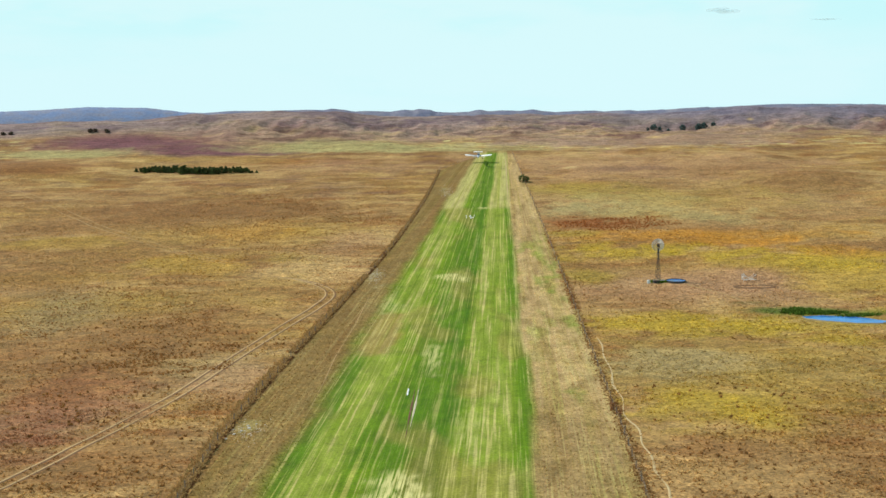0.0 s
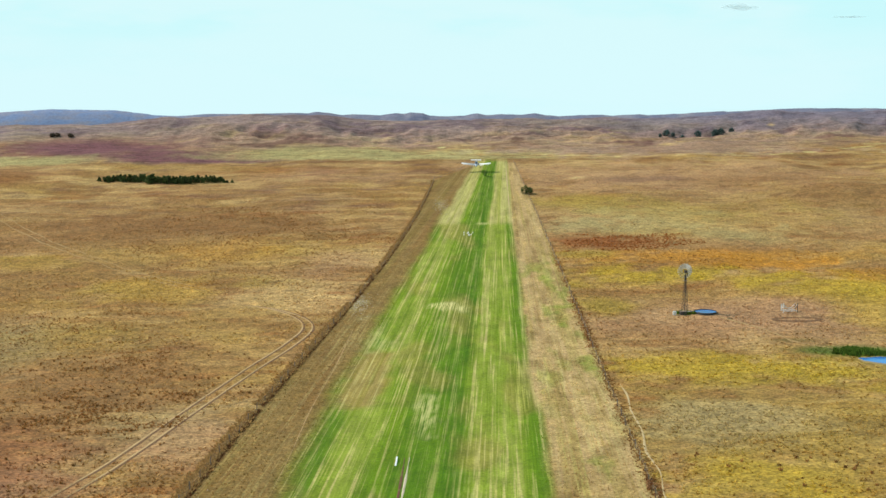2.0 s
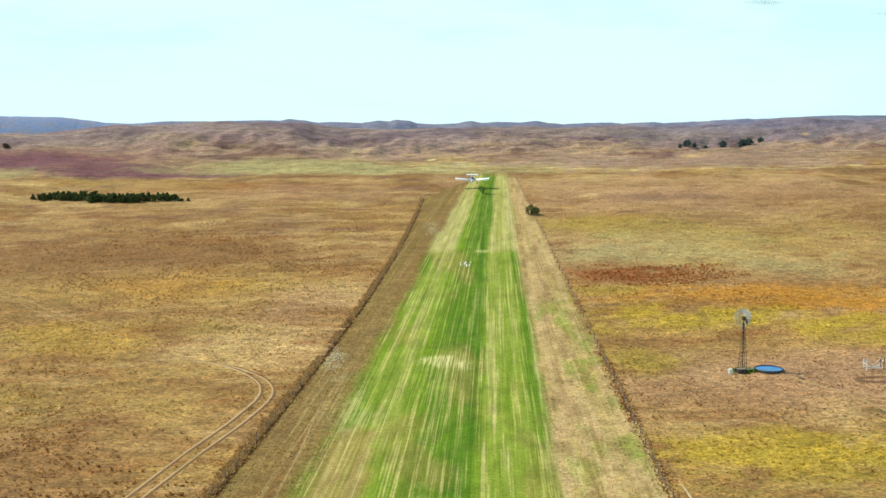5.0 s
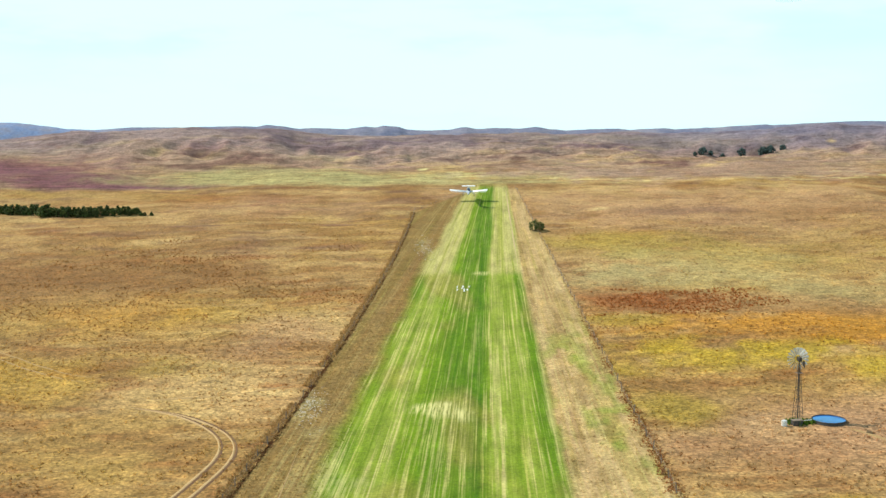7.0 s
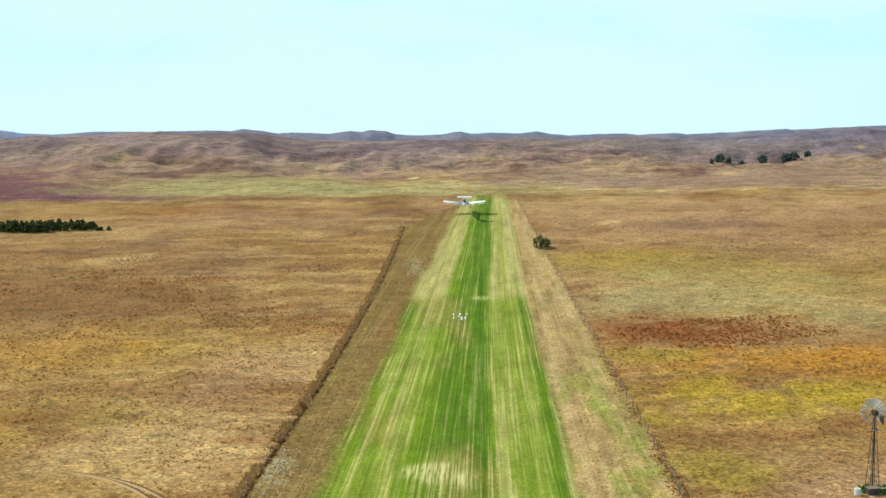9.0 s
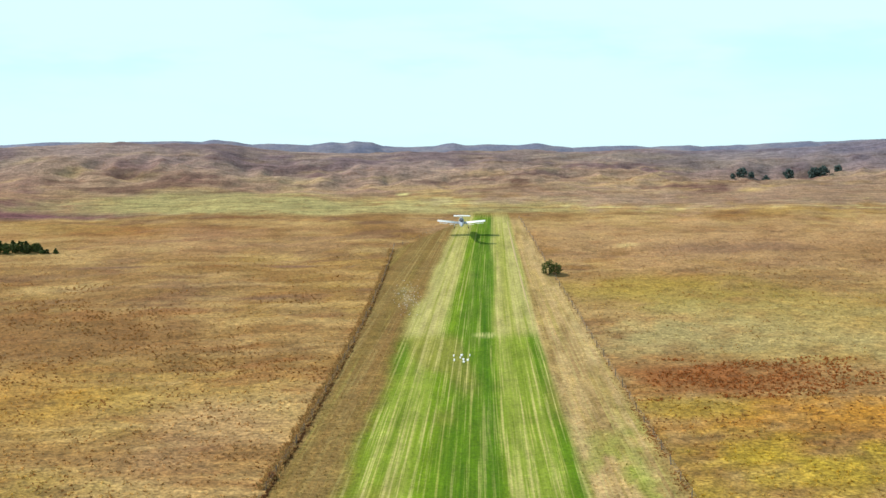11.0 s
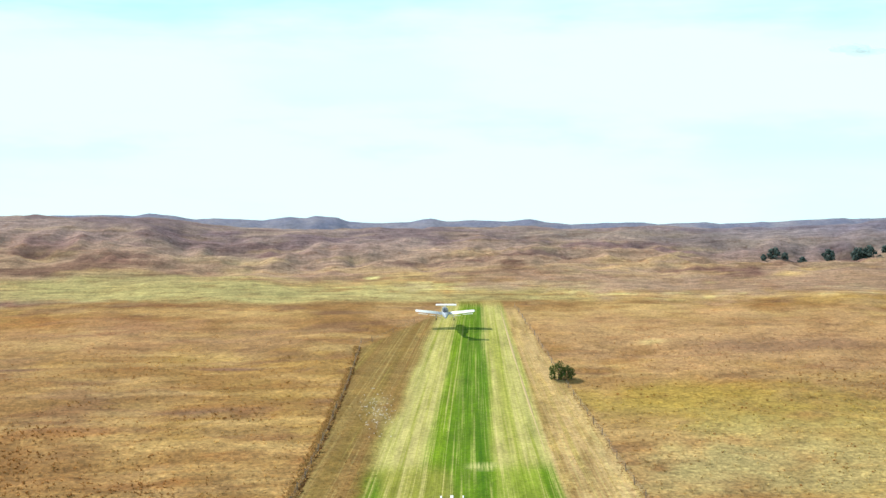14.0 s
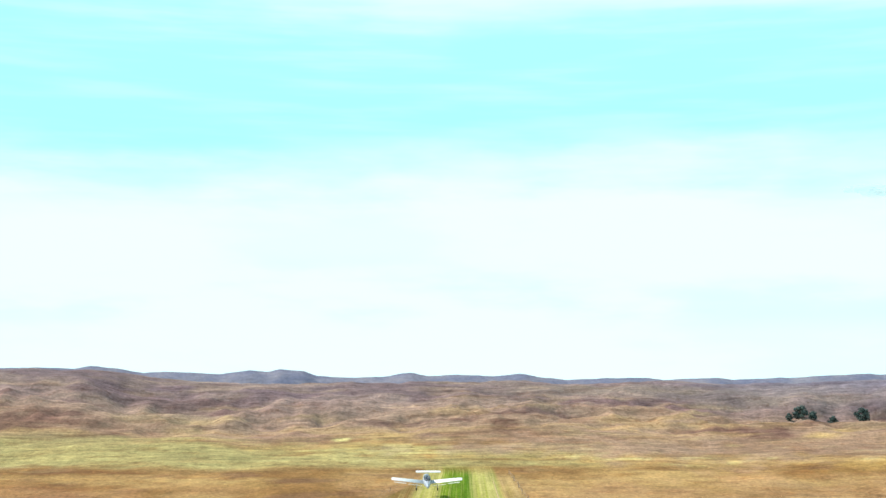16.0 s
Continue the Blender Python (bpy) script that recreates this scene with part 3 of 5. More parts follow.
    far = smooth(y, 362, 367)
    lane = np.tile(np.array(C["green"]), (len(x), 1))
    lane = mix3(lane, C["deep"], smooth(v, -0.35, -0.15) * (1 - smooth(v, 0.25, 0.38)) * (0.70 + 0.4 * n1))
    strawL = smooth(v, -1.0, -0.80) * (1 - smooth(v, -0.55, -0.40))
    lane = mix3(lane, C["deep"], smooth(v, 0.10, 0.17) * (1 - smooth(v, 0.24, 0.31)) * 0.8)
    lane = mix3(lane, C["lime"], strawL * 0.45)
    lane = mix3(lane, C["lime"], smooth(v, 0.30, 0.42) * (1 - smooth(v, 0.78, 0.88)) * (0.38 + 0.2 * smooth(y, 290, 365)))
    lane = mix3(lane, C["deep"], smooth(v, 0.80, 0.92) * (1 - far) * 0.6)
    lane = mix3(lane, C["deep"], (1 - smooth(v, -0.95, -0.78)) * (1 - far) * smooth(n1 + 0.1, -0.1, 0.2) * 0.7)
    lane = mix3(lane, C["deep"], (1 - smooth(v, -0.90, -0.80)) * (1 - smooth(y + 12 * n2, 222, 240)) * 0.7)
    lane = mix3(lane, C["deep"], smooth(v, -0.62, -0.45) * (1 - smooth(v, -0.05, 0.05)) * smooth(y, 158, 166) * (1 - smooth(y + 14 * n2, 190, 225)) * 0.5)
    lane = mix3(lane, C["straw"], far * smooth(v, 0.28, 0.38) * 0.65)
    lane = mix3(lane, C["straw"], far * (1 - smooth(v, -0.55, -0.42)) * 0.75)
    lane = mix3(lane, C["tan"], smooth(fbm(x / 9 + 31, y / 26, 3), 0.14, 0.38) * 0.35 * (1 - far))
    lane = mix3(lane, C["tan"], (1 - smooth(np.hypot((v + 0.80) / 0.25, (y - 243) / 22) + n2, 0.5, 1.2)) * 0.7)
    # bleached, bare and worn spots
    bleach = np.zeros(len(x))
    for px, py, rx, ry, amount in ((6.2, 293, 4.4, 4.2, 0.9), (-3.0, 152, 4.2, 8.0, 0.95), (1.5, 226, 1.6, 13, 0.6), (16.2, 364.4, 2.3, 1.1, 0.75),
                                   (-9, 268, 5, 9, 0.35), (7, 181, 3, 14, 0.25)):
        d = np.hypot((x - px) / rx, (y - py) / ry) + 0.7 * n3
        bleach = np.maximum(bleach, (1 - smooth(d, 0.4, 1.3)) * amount)
    col = col * (1 - mow[:, None]) + lane * mow[:, None]
    # fresh green clumps on the hay strip
    for px, py, rx, ry in ((30.3, 252, 1.8, 8), (25.8, 199, 1.7, 7), (29, 285, 2.0, 9), (28.8, 318, 2.0, 12)):
        d = np.hypot((x - px) / rx, (y - py) / ry) + 0.9 * n3
        col = mix3(col, C["green"], (1 - smooth(d, 0.4, 1.2)) * 0.6 * (1 - mow))
    hay = inside * (x > er) * (1 - mow)
    n4 = fbm(x / 1.6 + 5, y / 5 + 9, 4)
    col = mix3(col, C["pale"], hay * smooth(n4, 0.06, 0.30) * 0.7)
    col = mix3(col, C["green"], hay * smooth(fbm(x / 2.4 + 51, y / 9 + 2, 4), 0.06, 0.30) * smooth(y, 190, 270) * (1 - smooth(y, 318, 345)) * 0.5)
    col = mix3(col, C["mowed"], hay * smooth(fbm(x / 2 + 81, y / 6 + 22, 3), 0.14, 0.36) * 0.5)
    col = mix3(col, C["mowed"], hay * (1 - smooth(y + 14 * n2, 165, 220)) * 0.5)
    for px, py, rx, ry in ((-13.2, 296, 2.6, 8), (5.2, 383, 2.4, 7), (-12, 284, 1.6, 5)):
        d = np.hypot((x - px) / rx, (y - py) / ry) + 1.4 * n3
        col = mix3(col, C["grey"], (1 - smooth(d, 0.3, 1.1)) * 0.22 * inside)
        col = mix3(col, C["bleached"], (1 - smooth(d, 0.2, 0.9)) * 0.12 * inside)
    d = np.hypot((x + 27.2) / 2.6, (y - 181) / 5) + 1.6 * n3
    col = mix3(col, C["bleached"], (1 - smooth(d, 0.3, 1.0)) * 0.22)
    lanes = np.maximum(mow, inside * np.where(x > middle(y), 0.55, 0.35))
    return np.clip(col, 0, 0.9), lanes, bleach


def mesh_object(name, verts, faces, material, cover=None, extra=None, smooth_shade=False):
    me = bpy.data.meshes.new(name)
    verts, faces = np.asarray(verts, np.float32), np.asarray(faces, np.int32)
    k = faces.shape[1]
    me.vertices.add(len(verts))
    me.vertices.foreach_set("co", verts.ravel())
    me.loops.add(faces.size)
    me.loops.foreach_set("vertex_index", faces.ravel())
    me.polygons.add(len(faces))
    me.polygons.foreach_set("loop_start", np.arange(0, faces.size, k, dtype=np.int32))
    me.polygons.foreach_set("loop_total", np.full(len(faces), k, np.int32))
    if smooth_shade:
        me.polygons.foreach_set("use_smooth", np.ones(len(faces), bool))
    if cover is not None:
        a = me.attributes.new("cover", "FLOAT_COLOR", "POINT")
        a.data.foreach_set("color", np.concatenate([cover, np.ones((len(cover), 1))], 1).astype(np.float32).ravel())
    if extra is not None:
        mow, bleach, uv = extra
        a = me.attributes.new("mow", "FLOAT", "POINT")
        a.data.foreach_set("value", mow.astype(np.float32))
        a = me.attributes.new("bleach", "FLOAT", "POINT")
        a.data.foreach_set("value", bleach.astype(np.float32))
        layer = me.uv_layers.new(name="lane")
        layer.data.foreach_set("uv", uv[faces.ravel()].astype(np.float32).ravel())
    me.update()
    me.validate()
    me.materials.append(material)
    return new(name, me)


def build_land():
    """One sheet out to the horizon; its columns run with the runway, which is the middle of the sheet."""
    vs = set(np.round(np.arange(-2.64, 2.641, 0.06), 3)) | {-1.08, 1.08}
    vs |= set(np.round(np.concatenate([np.arange(2.76, 8, 0.12), np.arange(8, 44, 0.16)]), 3))
    vs |= set(np.round(-np.concatenate([np.arange(2.76, 8, 0.12), np.arange(8, 44, 0.16)]), 3))
    grow = [44 * 1.45**k for k in range(10)]
    v = np.array(sorted(vs | set(grow) | {-g for g in grow}))
    ys = np.concatenate([-2000 + np.arange(0, 1680, 140), np.arange(-320, 60, 8.0), np.arange(60, 130, 2.0), np.arange(130, 500, 0.8), 500 * 1.12 ** np.arange(0, 21)])
    V, Y = np.meshgrid(v, ys)
    X = middle(Y) + V * half(Y)
    x, y = X.ravel(), Y.ravel()
    z = height(x, y)
    near = (np.abs(x) < 260) & (y > -330) & (y < 520)
    cover = np.tile(np.array(COVERS["tan"]), (len(x), 1))
    mow, bleach = np.zeros(len(x)), np.zeros(len(x))
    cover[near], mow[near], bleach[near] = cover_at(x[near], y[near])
    rows, cols = V.shape
    i = np.arange(rows - 1)[:, None] * cols + np.arange(cols - 1)[None, :]
    faces = np.stack([i, i + 1, i + 1 + cols, i + cols], -1)
    vc = (v[:-1] + v[1:]) / 2
    yc = (ys[:-1] + ys[1:]) / 2
    strip = ((np.abs(vc) < 1.08)[None, :] & ((yc > 105) & (yc < 430))[:, None])
    uv = np.stack([V.ravel(), y / 30], 1)
    pts = np.stack([x, y, z], 1)
    for name, sel in (("ground", ~strip), ("runway", strip)):
        f = faces[sel]
        used, inv = np.unique(f, return_inverse=True)
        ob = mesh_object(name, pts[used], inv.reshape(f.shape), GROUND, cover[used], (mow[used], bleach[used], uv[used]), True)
        if name == "ground":
            tagged(ob, "dry tan and golden prairie rising to bare dune hills", "ground", kind="structure")
        else:
            tagged(ob, "mown green grass runway with straw-coloured stripes", "runway", kind="structure")


build_land()


def far_ridge():
    """Blue ridge set close behind the dune hills, its skyline fitted to the camera's view."""
    xs = np.arange(-260, 262, 0.6)
    px = (-260, -180, -173, -157, -139, -114, -100, -91, -80, -67, -48, -43, -40, -35, -30.5, -26.5, -16, -10.4, -7.3, -5, -0.3, 2, 7.5, 14.5, 19.8, 23, 29, 36, 41, 45, 50, 59, 65.5, 69.4, 80, 83, 98, 111, 113, 126, 139, 170, 260)
    pz = (35, 35.6, 35.6, 36.1, 37.1, 36.7, 34.9, 34.4, 35.2, 35.1, 35.5, 35.2, 35.8, 35.3, 34.6, 34.9, 34.4, 35.3, 34.9, 35.4, 35.1, 34.3, 33.9, 34.2, 35.0, 34.4, 34.6, 34.4, 34.9, 34.3, 33.8, 34.2, 34.3, 33.9, 34.4, 34.0, 34.7, 35.5, 35.2, 35.8, 36.4, 36.2, 34)
    top = np.interp(xs, px, pz) + 0.16 * fbm(xs / 2.5, xs * 0 + 3.3, 4)
    verts, faces = [], []
    prof = ((-16, -14, 0), (-9, -5, 0.5), (-4, -1.6, 0.8), (0, 0, 1), (5, -2, 0.8), (12, -14, 0))
    for a, (dy, dz, k) in enumerate(prof):
        wob = fbm(xs / 11 + a * 7, xs * 0 + a * 3.7, 3) * (1.0 if a not in (3,) else 0)
        for i, xx in enumerate(xs):
            verts.append((xx, 492 + dy + 1.2 * wob[i], top[i] + dz + 0.35 * wob[i]))
    n = len(xs)
    for a in range(len(prof) - 1):
        for i in range(n - 1):
            faces.append((a * n + i, a * n + i + 1, (a + 1) * n + i + 1, (a + 1) * n + i))
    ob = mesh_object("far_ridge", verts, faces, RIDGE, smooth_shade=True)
    tagged(ob, "scrub ridge in hazy blue-grey colour behind brown dune hills", "ridge", kind="structure")


far_ridge()

# ---- building blocks ----


def part(name, bm, material, parent, label=""):
    me = bpy.data.meshes.new(name)
    bm.to_mesh(me)
    bm.free()
    me.materials.append(material)
    ob = new(name, me)
    ob.parent = parent
    if label:
        ob["label"] = label
    return ob


def thing(name, x, y, turn=0.0, sink=0.0):
    e = new(name)
    e.empty_display_size = 0.3
    e.matrix_basis = pose(x, y, float(height(np.array([x]), np.array([y]))[0]) - sink, 0, 0, turn)
    return e


def add_bar(bm, a, b, r, r2=None, sides=8):
    """A round bar from a to b."""
    a, b = Vector(a), Vector(b)
    d = b - a
    m = Matrix.Translation((a + b) / 2) @ d.to_track_quat("Z", "Y").to_matrix().to_4x4()
    bmesh.ops.create_cone(bm, cap_ends=True, segments=sides, radius1=r, radius2=r if r2 is None else r2, depth=d.length, matrix=m)


def bar(name, a, b, r, material, parent, r2=None, sides=8, label=""):
    bm = bmesh.new()
    add_bar(bm, a, b, r, r2, sides)
    return part(name, bm, material, parent, label)


def add_box(bm, size, m, bevel=0.0):
    geo = bmesh.ops.create_cube(bm, size=1.0, matrix=m @ Matrix.Diagonal((*size, 1)))
    if bevel:
        edges = list({e for v in geo["verts"] for e in v.link_edges})
        bmesh.ops.bevel(bm, geom=edges, offset=bevel, segments=2, affect="EDGES")


def box(name, size, m, material, parent, bevel=0.02, label=""):
    bm = bmesh.new()
    add_box(bm, size, m, bevel)
    return part(name, bm, material, parent, label)


def loft(name, rings, material, parent, closed=True, label="", smooth_shade=True):
    """A skin over a row of rings of points."""
    bm = bmesh.new()
    rows = [[bm.verts.new(p) for p in ring] for ring in rings]
    n = len(rows[0])
    for a, b in zip(rows, rows[1:]):
        for i in range(n):
            bm.faces.new((a[i], a[(i + 1) % n], b[(i + 1) % n], b[i]))
    if closed:
        bm.faces.new(list(reversed(rows[0])))
        bm.faces.new(rows[-1])
    bmesh.ops.recalc_face_normals(bm, faces=bm.faces)
    for f in bm.faces:
        f.smooth = smooth_shade and len(f.verts) == 4
    return part(name, bm, material, parent, label)


def blades(name, x, y, size, cover, material=BLADES, per=4, lean=0.35, wide=0.32):
    """Grass: bunches of bent, tapering blades on the ground."""
    n = len(x)
    x, y, size = np.repeat(x, per), np.repeat(y, per), np.repeat(size, per)
    cover = np.repeat(cover, per, 0)
    a = RNG.random(n * per) * 2 * np.pi
    x, y = x + RNG.normal(0, 0.22, n * per) * size, y + RNG.normal(0, 0.22, n * per) * size
    z = height(x, y) - 0.03
    h = size * RNG.uniform(0.6, 1.25, n * per)
    w = size * wide * RNG.uniform(0.7, 1.3, n * per)
    dx, dy = np.cos(a), np.sin(a)
    b = RNG.random(n * per) * 2 * np.pi
    lx, ly = np.cos(b) * h * lean, np.sin(b) * h * lean
    p0 = np.stack([x - dx * w, y - dy * w, z], 1)
    p1 = np.stack([x + dx * w, y + dy * w, z], 1)
    p2 = np.stack([x + dx * w * 0.7 + lx * 0.5, y + dy * w * 0.7 + ly * 0.5, z + h * 0.62], 1)
    p3 = np.stack([x - dx * w * 0.2 + lx, y - dy * w * 0.2 + ly, z + h], 1)
    verts = np.stack([p0, p1, p2, p3], 1).reshape(-1, 3)
    faces = np.arange(n * per * 4).reshape(-1, 4)
    return mesh_object(name, verts, faces, material, np.repeat(cover, 4, 0))


def crown(centres, radii, count, leaf, material, name, parent, flat=0.8):
    """A crown of many small leaf sprays round clump centres."""
    verts = []
    for c, r in zip(centres, radii):
        k = max(8, int(count * r * r))
        d = RNG.normal(size=(k, 3))
        d /= np.linalg.norm(d, axis=1)[:, None]
        p = np.array(c) + d * (r * RNG.uniform(0.55, 1.05, (k, 1))) * np.array([1, 1, flat])
        s = leaf * RNG.uniform(0.6, 1.4, (k, 1))
        t1 = RNG.normal(size=(k, 3))
        t1 /= np.linalg.norm(t1, axis=1)[:, None]
        t2 = np.cross(t1, d + 0.3 * RNG.normal(size=(k, 3)))
        t2 /= np.linalg.norm(t2, axis=1)[:, None] + 1e-6
        verts.append(np.stack([p - t1 * s, p + t2 * s * 0.7, p + t1 * s, p - t2 * s * 0.7], 1).reshape(-1, 3))
    verts = np.concatenate(verts)
    ob = mesh_object(name, verts, np.arange(len(verts)).reshape(-1, 4), material)
    ob.parent = parent
    return ob


def ribbon(name, pts, width, material, label, category, lift=0.03):
    """A strip of wear, chalk or edge shade that follows the ground along a curve."""
    pts = np.array(pts, float)
    s = np.linspace(0, len(pts) - 1, len(pts) * 14)
    # Catmull-Rom through the way points
    i = np.clip(np.floor(s).astype(int), 0, len(pts) - 2)
    f = (s - i)[:, None]
    p0, p1, p2, p3 = pts[np.maximum(i - 1, 0)], pts[i], pts[i + 1], pts[np.minimum(i + 2, len(pts) - 1)]
    c = 0.5 * (2 * p1 + (p2 - p0) * f + (2 * p0 - 5 * p1 + 4 * p2 - p3) * f**2 + (3 * p1 - p0 - 3 * p2 + p3) * f**3)
    d = np.gradient(c, axis=0)
    nrm = np.stack([-d[:, 1], d[:, 0]], 1) / (np.linalg.norm(d, axis=1)[:, None] + 1e-9)
    w = width * (1 + 1.1 * fbm(s * 2.1, s * 0 + width, 4))
    w = w * np.clip(np.minimum(s, s[-1] - s) / 0.8, 0.05, 1) ** 0.7
    across = np.array([-1.0, -0.5, 0.0, 0.5, 1.0])
    dip = np.array([-0.02, 0.6, 1.0, 0.6, -0.02])
    v = c[:, None, :] + nrm[:, None, :] * (across[None, :, None] * w[:, None, None] / 2)
    x, y = v[..., 0].ravel(), v[..., 1].ravel()
    z = height(x, y) + np.tile(dip * lift, len(c))
    n = len(across)
    k = np.arange(len(c) - 1)[:, None] * n + np.arange(n - 1)[None, :]
    faces = np.stack([k, k + 1, k + 1 + n, k + n], -1).reshape(-1, 4)
    ob = mesh_object(name, np.stack([x, y, z], 1), faces, material, smooth_shade=True)
    return tagged(ob, label, category, kind="structure")

# ---- wheel ruts and cattle path ----
RUT = [(-62, 138), (-56.2, 157.5), (-48.1, 184), (-43, 201), (-36.1, 229.5), (-30.1, 251), (-24.9, 267), (-22.6, 278), (-24.6, 286), (-30, 292), (-38, 296)]
for off in (-1.0, 1.0):
    ribbon("wheel_rut", [(x + off, y - 0.3 * off) for x, y in RUT], 0.38, EARTH, "pale worn wheel rut curving through dry grass", "rut", 0.07)
    # edge shadow of the rut, laid as a dark ribbon
    ribbon("rut_edge", [(x + off + 0.36, y - 0.3 * off) for x, y in RUT], 0.42, RUT_SHADE_EARTH, "dark strip standing in for the shade along a wheel rut", "rut", 0.05)
OLD_TRACK = [(-148, 404), (-138, 395.7), (-125.5, 385), (-107, 365), (-87, 342), (-70, 326.5), (-55.4, 313), (-46, 308)]
for off in (-0.8, 0.8):
    ribbon("faint_track", [(x + off, y + off) for x, y in OLD_TRACK], 0.28, FAINT, "faint old wheel line through the prairie", "track", 0.04)
ribbon("faint_track", [(-40, 300), (-34, 299.5), (-27, 300.5), (-20, 303), (-15, 306)], 0.5, FAINT, "faint side track to the fence", "track", 0.05)
ribbon("faint_track", [(-19.5, 165), (-17.8, 206), (-17.0, 228), (-15.0, 252), (-13.0, 282)], 0.16, FAINT, "thin pale wheel line in mown strip", "track", 0.04)
ribbon("faint_track", [(float(edge_right(y)) - 0.5, y) for y in (368, 380, 392, 404, 416, 427)], 0.22, PALE_EARTH, "pale worn wheel line along the runway edge", "track", 0.05)
ribbon("faint_track", [(61, 282.5), (65, 277), (69, 269), (72, 263), (79, 258.5)], 0.9, FAINT, "faint cattle trail from the tank to the pond", "track", 0.05)
ribbon("cattle_path", [(33.0, 132), (31.8, 145), (32.4, 152), (31.9, 158), (32.5, 165), (32.2, 171), (32.9, 178), (31.9, 186), (33.1, 196), (32.8, 205), (33.8, 214), (33.9, 225), (34.6, 233), (34.3, 240)], 0.30, PALE_EARTH,
       "narrow pale sandy cattle path beside the fence", "path", 0.06)

# ---- fences ----


def fence(line, y0, y1, label, tail=()):
    ys = [y0]
    while ys[-1] < y1:
        ys.append(ys[-1] + 5.2 * (0.35 + 0.65 * float(half(ys[-1])) / 17))
    places = [(float(line(np.array([y]))[0]) + random.uniform(-0.1, 0.1), y) for y in ys] + list(tail)
    root = thing("fence", *places[0])
    base = Vector(root.matrix_basis.translation)
    posts = []
    meshes = []
    for k in range(4):
        bm = bmesh.new()
        r = 0.06 + 0.012 * k
        add_bar(bm, (0, 0, -0.3), (0.03 * (k - 1.5), 0.02 * k, 1.25 + 0.07 * k), r, r * 0.8, 7)
        me = bpy.data.meshes.new("post")
        bm.to_mesh(me)
        bm.free()
        me.materials.append(WOOD_POST)
        meshes.append(me)
    for x, y in places:
        z = float(height(np.array([x]), np.array([y]))[0])
        ob = new("post", random.choice(meshes))
        ob.parent = root
        size = 0.3 + 0.7 * float(half(y)) / 17
        ob.matrix_basis = Matrix.Translation(Vector((x, y, z)) - base) @ pose(0, 0, 0, random.uniform(-4, 4), random.uniform(-5, 5), random.uniform(0, 360)) @ Matrix.Diagonal((size, size, size, 1))
        posts.append((Vector((x, y, z)) - base, size))
    for hgt in (0.45, 0.80, 1.12):
        bm = bmesh.new()
        for (a, sa), (b, sb) in zip(posts, posts[1:]):
            p, q = a + Vector((0, 0, hgt * sa)), b + Vector((0, 0, hgt * sb))
            mid = (p + q) / 2 - Vector((0, 0, 0.04))
            add_bar(bm, p, mid, 0.008, sides=4)
            add_bar(bm, mid, q, 0.008, sides=4)
        part("wire", bm, WIRE, root)
    tagged(root, label, "fence")


random.seed(3)
fence(fence_left, 128, 408, "weathered wooden post and wire fence in tall dry grass", [(5.2, 411.5), (8.5, 416), (12, 421), (15.5, 426)])
fence(fence_right, 128, 426, "weathered post and wire fence beside mown hay strip")


def fence_growth(line, y0, y1, count, shift, spread, tall, cover, name, label):
    y = y0 + (y1 - y0) * RNG.random(count) ** 1.15
    k = half(y) / 17
    keep = fbm(y / 6, y * 0 + shift, 3) > -0.42
    y, k = y[keep], k[keep]
    x = line(y) + (shift + RNG.normal(0, spread, len(y))) * (0.3 + 0.7 * k)
    col = np.array(COVERS[cover])[None, :] * (RNG.uniform(1.0, 1.6, (len(y), 1)) if cover not in ("mud", "red") else RNG.uniform(1.0, 1.9, (len(y), 1)))
    ob = blades(name, x, y, tall * (0.04 + 0.96 * k) * RNG.uniform(0.7, 1.3, len(y)), col, per=5, lean=0.9)
    tagged(ob, label, "grass", kind="stuff")


fence_growth(fence_left, 128, 409, 7600, -0.6, 0.45, 0.44, "tan", "fence_grass", "tall uncut dry grass along the fence")
# dark-coloured weeds that also stand in for the tall grass's shadow line
fence_growth(fence_left, 128, 409, 4000, 0.22, 0.16, 0.28, "mud", "fence_weeds", "dark brown weeds doubling as the grass shadow along fence posts")
fence_growth(fence_right, 128, 428, 3600, 0.2, 0.62, 0.18, "brown", "fence_weeds", "brown weeds along the pasture fence")
fence_growth(fence_right, 128, 300, 800, 0.4, 0.5, 0.20, "brown", "tall_weeds", "tall brown weeds along the pasture fence")
fence_growth(fence_right, 262, 335, 900, 0.0, 0.6, 0.18, "red", "rusty_weeds", "rust-red weeds along the pasture fence")

